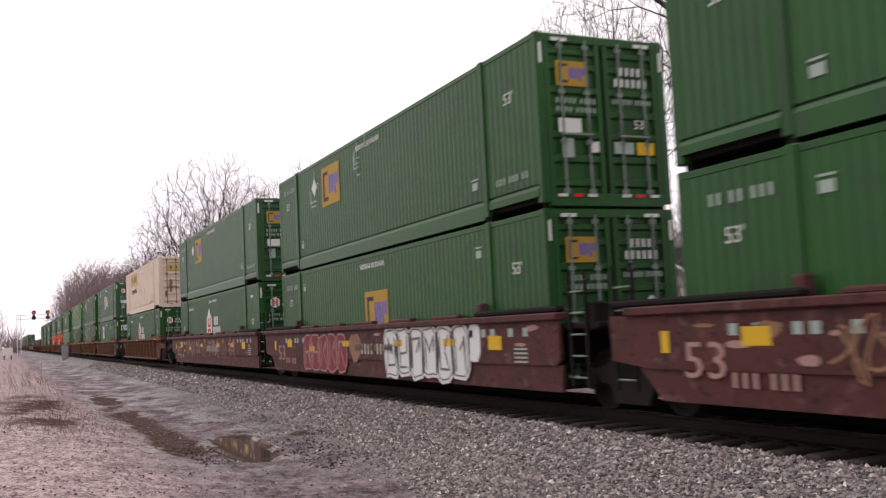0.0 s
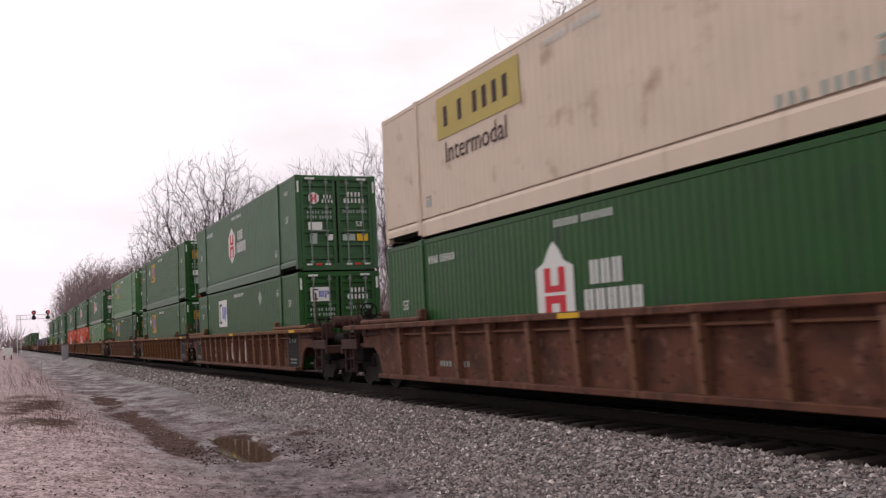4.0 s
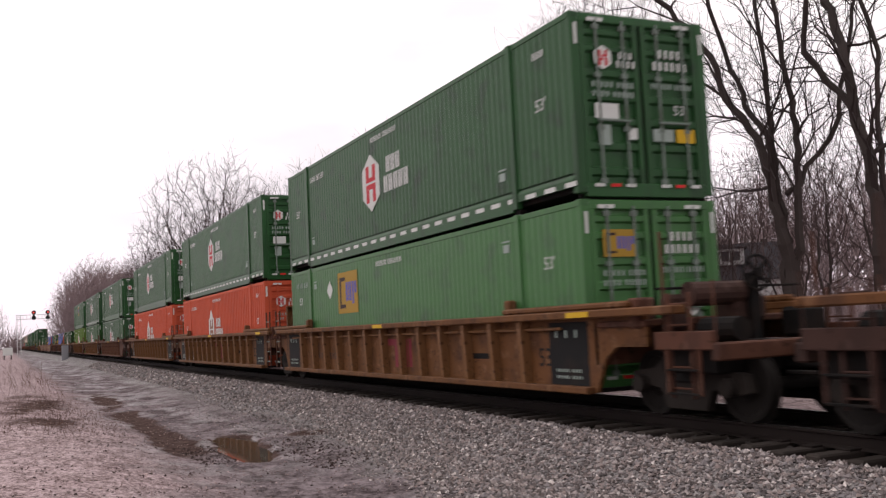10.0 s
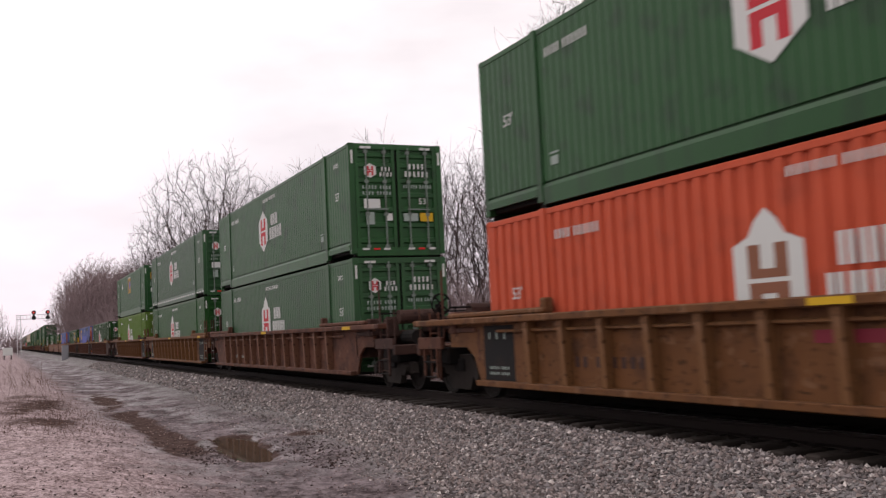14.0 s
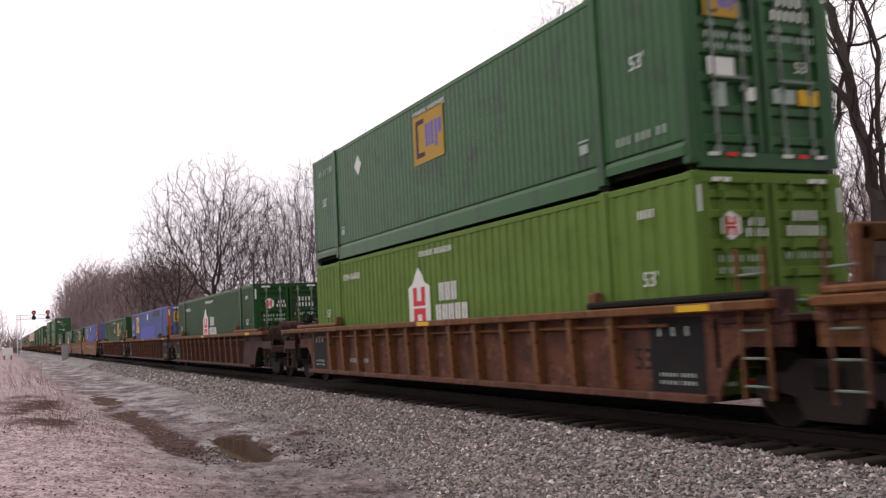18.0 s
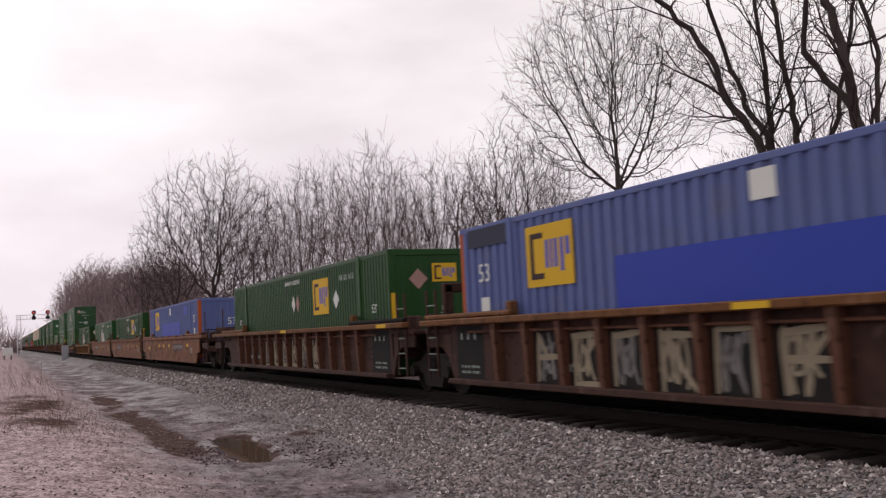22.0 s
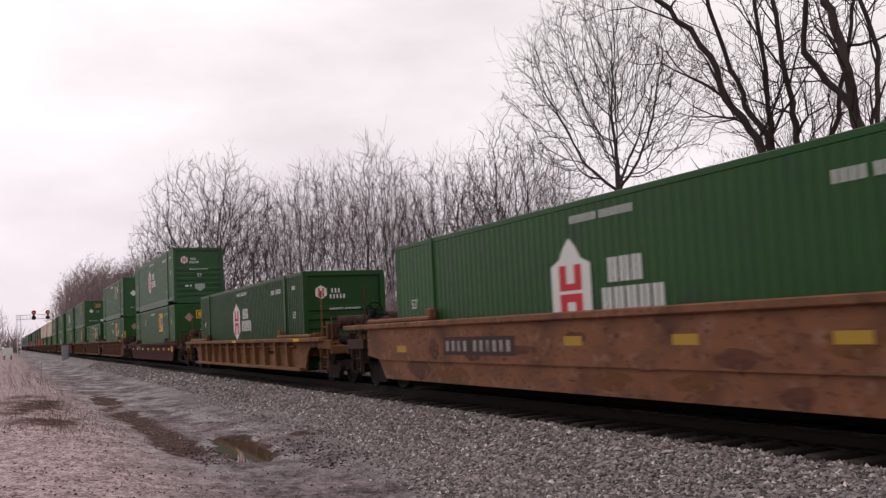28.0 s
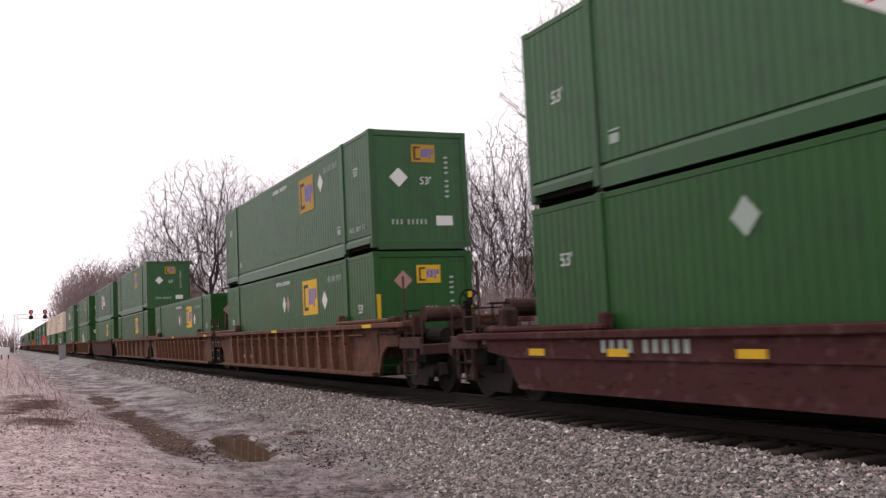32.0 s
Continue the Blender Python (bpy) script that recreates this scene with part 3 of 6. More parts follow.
for y in ties:
    n = len(vv)
    vv.extend([(sx * 1.31, y + sy * 0.11, z) for sx in (-1, 1) for sy in (-1, 1) for z in (-0.36, -0.19)])
    ff.extend([tuple(n + k for k in q) for q in ((0, 1, 3, 2), (4, 6, 7, 5), (0, 4, 5, 1), (2, 3, 7, 6), (1, 5, 7, 3))])
tagged(part("distant_ties", as_mesh("distant_ties", vv, ff, "tie"), track), kind="stuff")

# ---------------------------------------------------------------- containers
L, W, H = 16.154, 2.591, 2.86


def corrugated(length, tall, pitch, deep, material):
    """A pressed steel sheet with upright folds (u along, v up, w out), with a flat back."""
    def make():
        n = max(1, round(length / pitch))
        p = length / n
        cols = []
        for i in range(n):
            for f, w in ((0.0, 0.0), (0.42, 0.0), (0.54, -deep), (0.88, -deep)):
                cols.append((round((i + f) * p, 4), w))
        cols.append((length, 0.0))
        vs, fs = [], []
        for u, w in cols:
            vs.extend([(u, 0, w), (u, tall, w)])
        for i in range(len(cols) - 1):
            fs.append((2 * i, 2 * i + 2, 2 * i + 3, 2 * i + 1))
        n = len(vs)
        vs.extend([(0, 0, -deep - 0.03), (length, 0, -deep - 0.03), (length, tall, -deep - 0.03), (0, tall, -deep - 0.03)])
        fs.append((n + 3, n + 2, n + 1, n))
        return as_mesh("corrugated", vs, fs, material)
    return kept(("corr", length, tall, pitch, deep, material), make)


def rail_bar(length, foot, material):
    """A container's bottom rail: an upright face, a narrow ledge on top of it and a groove below the side sheet."""
    prof = ((0.06, foot), (-0.008, foot), (-0.010, 0.235), (0.010, 0.295), (0.052, 0.300), (0.052, 0.335), (0.060, 0.335))

    def make():
        vs = [(x, y, z) for y in (-length / 2, length / 2) for x, z in prof]
        n = len(prof)
        fs = [(i, (i + 1) % n, n + (i + 1) % n, n + i) for i in range(n)] + [tuple(range(n - 1, -1, -1)), tuple(range(n, 2 * n))]
        return as_mesh("rail_bar", vs, fs, material)
    return kept(("rail_bar", length, foot, material), make)


def ribbed_plate(wide, tall, ridges, deep, material, edges=()):
    """A plate with level ridges (u, v from its lower left corner, w out)."""
    def make():
        prof = [(0.0, 0.0)]
        for lo, hi in ridges:
            e = 0.03
            prof.extend([(lo, 0.0), (lo + e, deep), (hi - e, deep), (hi, 0.0)])
        prof.append((tall, 0.0))
        vs, fs = [], []
        for v, w in prof:
            vs.extend([(0, v, w), (wide, v, w)])
        for i in range(len(prof) - 1):
            fs.append((2 * i, 2 * i + 1, 2 * i + 3, 2 * i + 2))
        n = len(vs)
        vs.extend([(0, 0, -0.04), (wide, 0, -0.04), (wide, tall, -0.04), (0, tall, -0.04)])
        fs.append((n + 3, n + 2, n + 1, n))
        # stiff upright edges
        for u0, u1 in edges:
            n = len(vs)
            vs.extend([(u, v, w) for w in (-0.01, 0.062) for v in (0, tall) for u in (u0, u1)])
            fs.extend([tuple(n + k for k in q) for q in ((4, 5, 7, 6), (0, 4, 6, 2), (1, 3, 7, 5), (2, 6, 7, 3), (0, 1, 5, 4))])
        return as_mesh("ribbed_plate", vs, fs, material)
    return kept(("ribbed", wide, tall, tuple(ridges), deep, material, edges), make)


def lock_rod(material):
    """An upright door rod with its four keepers."""
    def make():
        bm = bmesh.new()
        bmesh.ops.create_cone(bm, cap_ends=True, segments=6, radius1=0.022, radius2=0.022, depth=H - 0.22, matrix=Matrix.Rotation(radians(90), 4, "X"))
        for v in (-1.24, -0.41, 0.43, 1.20):
            bmesh.ops.create_cube(bm, size=1.0, matrix=Matrix.Translation((0, v, -0.01)) @ Matrix.Diagonal((0.11, 0.075, 0.05, 1)))
        return finish("lock_rod", bm, material)
    return kept(("lock_rod", material), make)


def blob(g, ru, rv, n=10):
    return tuple((round(ru * g.uniform(0.72, 1.12) * math.cos(2 * math.pi * k / n), 3), round(rv * g.uniform(0.72, 1.12) * math.sin(2 * math.pi * k / n), 3)) for k in range(n))


def scrawl(g, wide, tall, width=0.05, turns=9):
    """A sprayed line that loops about: a flat ribbon."""
    a, b, c = g.uniform(0.7, 1.0), g.uniform(0.42, 0.62), g.uniform(0, 6)
    pts = [(-0.42 * wide + 0.84 * wide * k / 44 + 0.10 * wide * math.sin(a * k + c), 0.5 * tall * math.sin(b * k + c) * (0.7 + 0.3 * math.sin(0.23 * k + c))) for k in range(45)]
    vs, fs, last = [], [], Vector((0, width / 2))
    for k in range(len(pts)):
        a, b = pts[max(k - 1, 0)], pts[min(k + 1, len(pts) - 1)]
        d = Vector((b[0] - a[0], b[1] - a[1]))
        last = Vector((-d.y, d.x)).normalized() * width / 2 if d.length > 1e-3 else last
        vs.extend([(pts[k][0] + last.x, pts[k][1] + last.y, 0.004), (pts[k][0] - last.x, pts[k][1] - last.y, 0.004)])
        if k:
            n = len(vs) - 4
            fs.append((n + 1, n + 3, n + 2, n))
    return vs, fs


def lump(g, ru, rv, n=18):
    """A rounded block with a wavering edge."""
    out = []
    for k in range(n):
        a = 2 * math.pi * k / n
        c, q = math.cos(a), math.sin(a)
        w = g.uniform(0.92, 1.08)
        out.append((round(ru * w * math.copysign(abs(c) ** 0.55, c), 3), round(rv * w * math.copysign(abs(q) ** 0.55, q), 3)))
    return tuple(out)


def ribbon(points, width):
    """A flat closed line of that width through the points."""
    p = [Vector(q) for q in points]
    vs, fs, n = [], [], len(p)
    for k in range(n):
        d = (p[(k + 1) % n] - p[k - 1]).normalized() * width / 2
        vs.extend([(p[k].x - d.y, p[k].y + d.x, 0.004), (p[k].x + d.y, p[k].y - d.x, 0.004)])
        j = (k + 1) % n
        fs.append((2 * k, 2 * k + 1, 2 * j + 1, 2 * j))
    return vs, fs


def strokes(g, wide, tall, width):
    """A letter-like knot of straight strokes."""
    w, h = wide / 2, tall / 2
    spots = [(-w, -h), (-w, h), (w, h), (w, -h), (0, 0.1 * h), (-w, 0), (w, 0.1 * h)]
    lines = [(0, 1)] + g.sample([(1, 2), (2, 3), (4, 3), (1, 4), (4, 2), (5, 6), (0, 3), (2, 6)], 3)
    vs, fs = [], []
    for q, (a, b) in enumerate(lines):
        p0, p1 = (Vector((spots[k][0] + g.uniform(-0.06, 0.06) * wide, spots[k][1] + g.uniform(-0.06, 0.06) * tall)) for k in (a, b))
        d = (p1 - p0).normalized()
        o = Vector((-d.y, d.x)) * width / 2
        n, z = len(vs), 0.004 + 0.0006 * q
        for p, f in ((p0 - d * width * 0.3, 1.0), (p0 + d * (p1 - p0).length * 0.5, 1.2), (p1 + d * width * 0.3, 0.85)):
            vs.extend([(p.x + o.x * f, p.y + o.y * f, z), (p.x - o.x * f, p.y - o.y * f, z)])
        fs.extend([(n, n + 1, n + 3, n + 2), (n + 2, n + 3, n + 5, n + 4)])
    return vs, fs


HEX = tuple((round(0.60 * math.cos(radians(90 + 60 * k)) * 1.1, 3), round(0.69 * math.sin(radians(90 + 60 * k)), 3)) for k in range(6))
HOUSE = ((-0.56, -0.72), (0.56, -0.72), (0.56, 0.42), (0.30, 0.52), (0.17, 0.70), (0.0, 0.84), (-0.17, 0.70), (-0.30, 0.52), (-0.56, 0.42))
BADGE_BARS = ((-0.30, -0.44, -0.11, -0.025), (-0.30, 0.025, -0.11, 0.40), (0.11, -0.44, 0.30, -0.025), (0.11, 0.025, 0.30, 0.40), (-0.11, -0.145, 0.11, -0.025), (-0.11, 0.025, 0.11, 0.125))
DARK_BARS = ((-0.62, -0.40, -0.50, 0.40), (-0.50, 0.30, -0.18, 0.40), (-0.50, -0.40, -0.18, -0.30))
BLUE_BARS = ((-0.12, -0.22, -0.01, 0.26), (0.04, -0.22, 0.12, 0.26), (0.17, -0.22, 0.28, 0.26), (0.36, -0.30, 0.47, 0.26), (0.53, -0.04, 0.66, 0.26))


def scaled(rects, k):
    return tuple(tuple(round(c * k, 4) for c in q) for q in rects)


def on_side(f, z, off=0.0):
    """A place on the camera's side of a container, f metres from its near end."""
    return Matrix.Translation((-W / 2 + 0.004 - off, -L / 2 + f, z)) @ ON_SIDE


def on_end(x, z, off=0.0):
    return Matrix.Translation((x, -L / 2 - off, z)) @ ON_END


def square_logo(box, m, k, ground, parent_label):
    p = part("logo_panel", plates(scaled(((-0.76, -0.53, 0.76, 0.53),), k), ground), box, m, parent_label)
    part("logo_mark", plates(scaled(DARK_BARS, k), "ink", 0.006), p)
    part("logo_mark", plates(scaled(BLUE_BARS, k), "blue_ink", 0.006), p)


def badge(box, m, shape, k=1.0, words=True, bars="red_ink"):
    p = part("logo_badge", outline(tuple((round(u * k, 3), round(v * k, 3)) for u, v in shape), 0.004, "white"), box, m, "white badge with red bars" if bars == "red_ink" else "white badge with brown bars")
    part("logo_mark", plates(scaled(BADGE_BARS, k * 1.05), bars, 0.007), p)
    if words:
        rows = []
        # two lines of plain upright bars, the letters' size
        for q in range(3):
            u = 1.02 + 0.29 * q
            rows.extend([(u, 0.09, u + 0.085, 0.45), (u + 0.13, 0.09, u + 0.215, 0.45)])
        for q in range(5):
            u = 0.84 + 0.30 * q
            rows.extend([(u, -0.36, u + 0.09, 0.02), (u + 0.135, -0.36, u + 0.225, 0.02)])
        part("logo_word", plates(tuple(tuple(round(c * k, 3) for c in q) for q in rows), "white"), box, m)


GREEN_NAMES = {"green": "green", "green_deep": "deep green", "green_bottle": "bottle green", "green_dull": "weathered green", "green_dark": "dark green", "green_light": "light green", "lime": "lime green",
               "orange": "orange-red", "blue": "dusty blue", "cream": "cream-white"}
SPECIAL = {}


def container(m, paint, logo, end="door", upper=False, dashes=False, scribble=False, far=False, pitch=0.2, note=""):
    """A 53-foot container: frame, folded side sheets, doors with rods or a plain nose, and its markings."""
    label = f"{GREEN_NAMES[paint]} 53-foot freight container{note}, {'stacked on another' if upper else 'sitting in a well wagon'}"
    box = thing("freight_container", m, label, "container", "containers on the train")
    c = paint
    post = "post_orange" if paint == "blue" else c
    deep = 0.045 if paint in ("orange", "blue") else 0.026 if paint == "lime" else 0.024 if paint == "green_deep" else 0.009
    if paint in ("orange", "blue", "lime"):
        pitch = 0.28
    zb, zt = 0.335, H - 0.10
    for s in (-1, 1):
        turn = Matrix() if s < 0 else Matrix.Rotation(math.pi, 4, "Z")
        for f0, f1 in ((0.12, 1.90), (2.07, 14.08), (14.25, 16.03)) if s < 0 else ((0.12, 16.03),):
            ln = round(f1 - f0, 3)
            part("side_panel", corrugated(ln, zt - zb, pitch, deep, c), box, turn @ Matrix.Translation((-W / 2 + 0.012, -L / 2 + f1, zb)) @ ON_SIDE)
        part("bottom_rail", rail_bar(12.0, -0.035 if upper else 0.02, c), box, at(s * W / 2, 0, 0) @ Matrix.Rotation(0 if s < 0 else math.pi, 4, "Z"))
        for e in (-1, 1):
            part("bottom_rail", rail_bar(1.76, 0.12, c), box, at(s * W / 2, e * 7.08, 0) @ Matrix.Rotation(0 if s < 0 else math.pi, 4, "Z"))
        part("top_rail", block(0.10, L - 0.2, 0.10, c), box, at(s * (W / 2 - 0.055), 0, H - 0.06))
        for f in (1.985, 14.165):
            part("side_post", block(0.12, 0.17, H, c), box, at(s * (W / 2 - 0.034), -L / 2 + f, H / 2))
            if upper and not far:
                part("stacking_cone", block(0.14, 0.15, 0.094, "soot", 0.01), box, at(s * (W / 2 - 0.10), -L / 2 + f, -0.043))
            if not far and s < 0:
                part("casting", block(0.17, 0.19, 0.13, "grey_mark" if upper is False else c, 0.02), box, at(s * (W / 2 - 0.083), -L / 2 + f, H - 0.06))
        for e in (-1, 1):
            part("corner_post", block(0.16, 0.13, H, post), box, at(s * (W / 2 - 0.082), e * (L / 2 - 0.067), H / 2))
            if not far and s < 0:
                for z in (0.06, H - 0.055):
                    part("casting", block(0.17, 0.17, 0.118, c, 0.02), box, at(s * (W / 2 - 0.083), e * (L / 2 - 0.083), z))
    part("roof", block(W - 0.2, L - 0.2, 0.05, c), box, at(0, 0, H - 0.035))
    part("underframe", block(W - 0.24, L - 0.3, 0.12, "soot"), box, at(0, 0, 0.11))
    for e in (-1, 1):
        part("end_header", block(W - 0.3, 0.10, 0.15, c), box, at(0, e * (L / 2 - 0.06), H - 0.08))
        part("end_sill", block(W - 0.3, 0.10, 0.22, c), box, at(0, e * (L / 2 - 0.06), 0.06))
        if upper:
            # added black filler: stands for the shade in the gap, hides the sky
            part("stacking_lock", block(W - 0.2, 0.08, 0.12, "soot", 0), box, at(0, e * (L / 2 - 0.14), -0.04), "added dark bar standing in for the shade between the stacked containers")
    part("end_wall", corrugated(round(W - 0.3, 3), H - 0.3, 0.25, 0.03, c), box, Matrix.Rotation(math.pi, 4, "Z") @ Matrix.Translation((-W / 2 + 0.15, -L / 2 + 0.05, 0.16)) @ ON_END)
    # ---- the end that faces the way it goes
    if end == "door":
        bands = ((0.10, 0.26), (0.50, 0.66), (0.90, 1.06), (1.28, 1.44), (1.66, 1.82), (2.06, 2.20), (2.32, 2.46))
        part("door_seam", block(0.10, 0.03, H - 0.30, "soot", 0), box, at(0, -L / 2 + 0.075, H / 2), "dark rubber seal between the doors")
        for s in (-1, 1):
            d = part("door", ribbed_plate(1.09, H - 0.32, bands, 0.045, c, ((0.0, 0.09), (1.0, 1.09))), box, on_end(-1.125 if s < 0 else 0.035, 0.17, -0.075))
            if not far:
                for u in (0.30, 0.80):
                    part("lock_rod", lock_rod({"cream": "stain", "blue": "blue_dark", "orange": "orange", "lime": "lime"}.get(paint, "steel")), d, at(u, (H - 0.32) / 2, 0.075))
                part("door_handle", block(0.62, 0.04, 0.035, "steel", 0.008), d, at(0.55, 0.98, 0.10))
        if not far:
            for u in (-1, 1):
                part("corner_tape", plates(((-0.15, -0.03, 0.15, 0.03),), "white", 0.005), box, on_end(u * 0.83, H - 0.11, 0.002))
                part("corner_tape", plates(((-0.028, -0.17, 0.028, 0.17),), "white", 0.005), box, on_end(u * 1.21, H - 0.36, 0.004))
            part("marker_tape", plates(tuple((u - 0.09, -0.025, u + 0.09, 0.025) for u in (-0.92, -0.34, 0.34, 0.92)), "white", 0.005), box, on_end(0, 0.13, 0.012), "white reflector tapes")
            part("marker_tape", plates(tuple((u - 0.09, -0.025, u + 0.09, 0.025) for u in (-0.62, 0.62)), "red_light", 0.005), box, on_end(0, 0.13, 0.012), "red reflector tapes")
            if logo == "blue":
                for u in (-0.60, 0.58):
                    square_logo(box, on_end(u, 2.28, 0.0), 0.50, "yellow", "yellow square logo with dark and blue bars")
            elif logo.startswith("square"):
                square_logo(box, on_end(-0.62, 2.18, 0.0), 0.40, "white" if logo == "square_w" else "ochre", "square logo with dark and blue bars")
            elif logo in ("hex", "house"):
                badge(box, on_end(-0.72, 2.15, 0.0), HEX, 0.28, False)
                part("lettering", plates(glyph_bars((3,), 0.07, 0.11) + tuple((a, b - 0.14, cc, dd2 - 0.14) for a, b, cc, dd2 in glyph_bars((4,), 0.07, 0.11)), "white"), box, on_end(-0.28, 2.2, 0.0))
            if logo == "blue":
                part("lettering", plates(glyph_bars((5,), 0.06, 0.14), "white"), box, on_end(0.7, 1.2, 0.0))
            elif logo != "cream_name":
                part("lettering", plates(glyph_bars((4,), 0.085, 0.14) + tuple((a, b - 0.2, cc, dd2 - 0.2) for a, b, cc, dd2 in glyph_bars((6,), 0.085, 0.14)), "white"), box, on_end(0.58, 2.28, 0.0))
                part("lettering", plates(glyph_bars((5, 4), 0.06, 0.09) + tuple((a, b - 0.15, cc, dd2 - 0.15) for a, b, cc, dd2 in glyph_bars((4, 5), 0.06, 0.09)), "grey_mark"), box, on_end(-0.55, 1.72, 0.0))
                part("lettering", plates(glyph_bars((6, 5), 0.05, 0.09), "grey_mark"), box, on_end(0.58, 1.75, 0.0))
                part("lettering", letters("53'", 0.16, "white"), box, on_end(0.72 if upper else -0.78, 1.36 if upper else 0.9, 0.0))
                if upper:
                    part("placard", plates(((-0.22, -0.12, 0.22, 0.12),), "white"), box, on_end(-0.70, 1.30, 0.0), "white data placard")
                    part("placard", plates(((-0.11, -0.16, 0.11, 0.16),), "grey_mark"), box, on_end(-0.76, 0.92, 0.0), "grey notice")
                    part("placard", plates(((-0.09, -0.09, 0.09, 0.09),), "white"), box, on_end(-0.24, 0.95, 0.0), "white notice")
                    part("placard", plates(((-0.20, -0.10, 0.20, 0.10),), "grey_mark"), box, on_end(0.36, 0.95, 0.0), "grey placard")
                    part("placard", plates(((-0.18, -0.11, 0.18, 0.11),), "yellow"), box, on_end(0.80, 0.95, 0.0), "yellow warning placard")
                elif logo.startswith("square"):
                    part("hazard_diamond", outline(((0, -0.2), (0.2, 0), (0, 0.2), (-0.2, 0)), 0.004, "white"), box, on_end(0.72, 1.2, 0.0))
            else:
                part("logo_panel", plates(((-0.85, -0.16, 0.85, 0.16),), "olive_yellow"), box, on_end(0.0, 2.24, 0.0), "yellow name panel")
                part("lettering", plates(glyph_bars((1, 1, 4), 0.13, 0.17), "ink", 0.006), box, on_end(0.0, 2.24, 0.002))
                for u, v, a, b in ((-0.62, 1.2, 0.10, 0.9), (0.62, 1.1, 0.13, 1.3), (0.9, 0.8, 0.08, 0.5), (-0.9, 0.7, 0.07, 0.4)):
                    part("rust_stain", outline(blob(random.Random(int(90 * v)), a, b / 2, 12), 0.003, "stain"), box, on_end(u, v, -0.022), "brown rust streak on the door")
    elif end == "ribbed_nose":
        part("nose_wall", ribbed_plate(round(W - 0.3, 3), H - 0.3, tuple((round(0.16 + 0.27 * k, 3), round(0.33 + 0.27 * k, 3)) for k in range(6)), 0.05, c), box, on_end(-W / 2 + 0.15, 0.15, -0.08))
        badge(box, on_end(-0.72, 2.22, -0.07), HEX, 0.30, False)
        part("lettering", plates(glyph_bars((3,), 0.075, 0.13) + tuple((a + 0.05, b - 0.17, cc + 0.05, d2 - 0.17) for a, b, cc, d2 in glyph_bars((5,), 0.075, 0.13)), "white"), box, on_end(-0.25, 2.26, -0.075))
        part("lettering", plates(glyph_bars((8, 9), 0.04, 0.06), "white"), box, on_end(0.0, 1.72, -0.02))
        part("lettering", letters("53'", 0.17, "white"), box, on_end(0.05, 1.40, -0.02))
        part("placard", plates(((-0.26, -0.13, 0.26, 0.13), (-0.12, -0.24, 0.12, -0.13)), "grey_mark"), box, on_end(0.05, 0.82, -0.02), "pale data placard")
        part("placard", plates(((-0.08, -0.05, 0.08, 0.05), (0.16, -0.05, 0.24, 0.05)), "white"), box, on_end(-0.62, 0.85, -0.02), "small white notices")
    elif end == "square_nose":
        part("nose_wall", corrugated(round(W - 0.3, 3), H - 0.3, 0.5, 0.012, c), box, on_end(-W / 2 + 0.15, 0.16, -0.03))
        square_logo(box, on_end(0.12, 2.30, -0.02), 0.41, "ochre" if upper else "yellow", "square logo with dark and blue bars")
        part("hazard_diamond", outline(((0, -0.24), (0.24, 0), (0, 0.24), (-0.24, 0)), 0.004, "white" if upper else "faded_red"), box, on_end(-0.55, 1.70 if upper else 2.16, -0.02))
        part("lettering", letters("53'", 0.19, "white"), box, on_end(0.15, 1.62 if upper else 1.42, -0.02))
        part("lettering", plates(tuple((b, a, d2, cc) for a, b, cc, d2 in glyph_bars((4, 4), 0.09, 0.1)), "grey_mark"), box, on_end(0.72, 1.75, -0.02))
        part("lettering", plates(glyph_bars((3, 5), 0.08, 0.13), "grey_mark"), box, on_end(-0.3, 0.62, -0.02))
        part("placard", plates(((-0.22, -0.12, 0.22, 0.12),), "white"), box, on_end(0.62, 0.65, -0.02), "pale data placard")
        if dashes:
            for s in (-1, 1):
                part("reflector_strip", plates(((-0.05, -0.5, 0.05, 0.5),), "yellow"), box, on_end(s * 1.20, 1.35, 0.0), "yellow upright reflector strip")
    else:
        part("nose_wall", corrugated(round(W - 0.3, 3), H - 0.3, 0.28, 0.036, c), box, on_end(-W / 2 + 0.15, 0.16, -0.03))
        part("lettering", letters("53", 0.32, "white"), box, on_end(0.25, 1.75, -0.02))
        part("lettering", plates(tuple((b, a, d2, cc) for a, b, cc, d2 in glyph_bars((4,), 0.1, 0.09)), "white"), box, on_end(0.95, 1.9, -0.02))
    # ---- the side markings
    z53 = 1.58 if logo == "hex" else 1.95 if upper else 1.52
    if logo.startswith("square"):
        f, z, k, df, dz, z53 = SPECIAL.get(logo, (10.95 if end == "door" else 5.2, 2.02, 1.0 if end == "door" else 0.93, 12.40 if end == "door" else 3.85, 2.15 if end == "door" or upper else 1.88, 1.95 if end == "door" or upper else 1.52))
        square_logo(box, on_side(f, z), k, "white" if logo == "square_w" else "yellow" if end == "square_nose" and not upper else "ochre", "square logo with dark and blue bars")
        if not far:
            if logo != "square_mid":
                part("hazard_diamond", outline(((0, -0.25), (0.25, 0), (0, 0.25), (-0.25, 0)), 0.004, "grey_mark" if logo in ("square_far", "square_w") else "white"), box, on_side(df, dz))
            if logo == "square" and end == "square_nose" and not upper:
                for q, mat in ((7.95, "white"), (7.50, "faded_red")):
                    part("hazard_diamond", outline(((0, -0.25), (0.19, 0), (0, 0.25), (-0.19, 0)), 0.004, mat), box, on_side(q, 1.92))
            part("lettering", plates(glyph_bars((2, 2, 3), 0.10, 0.15), "grey_mark"), box, on_side(15.0 if end == "door" else 2.95, 2.42))
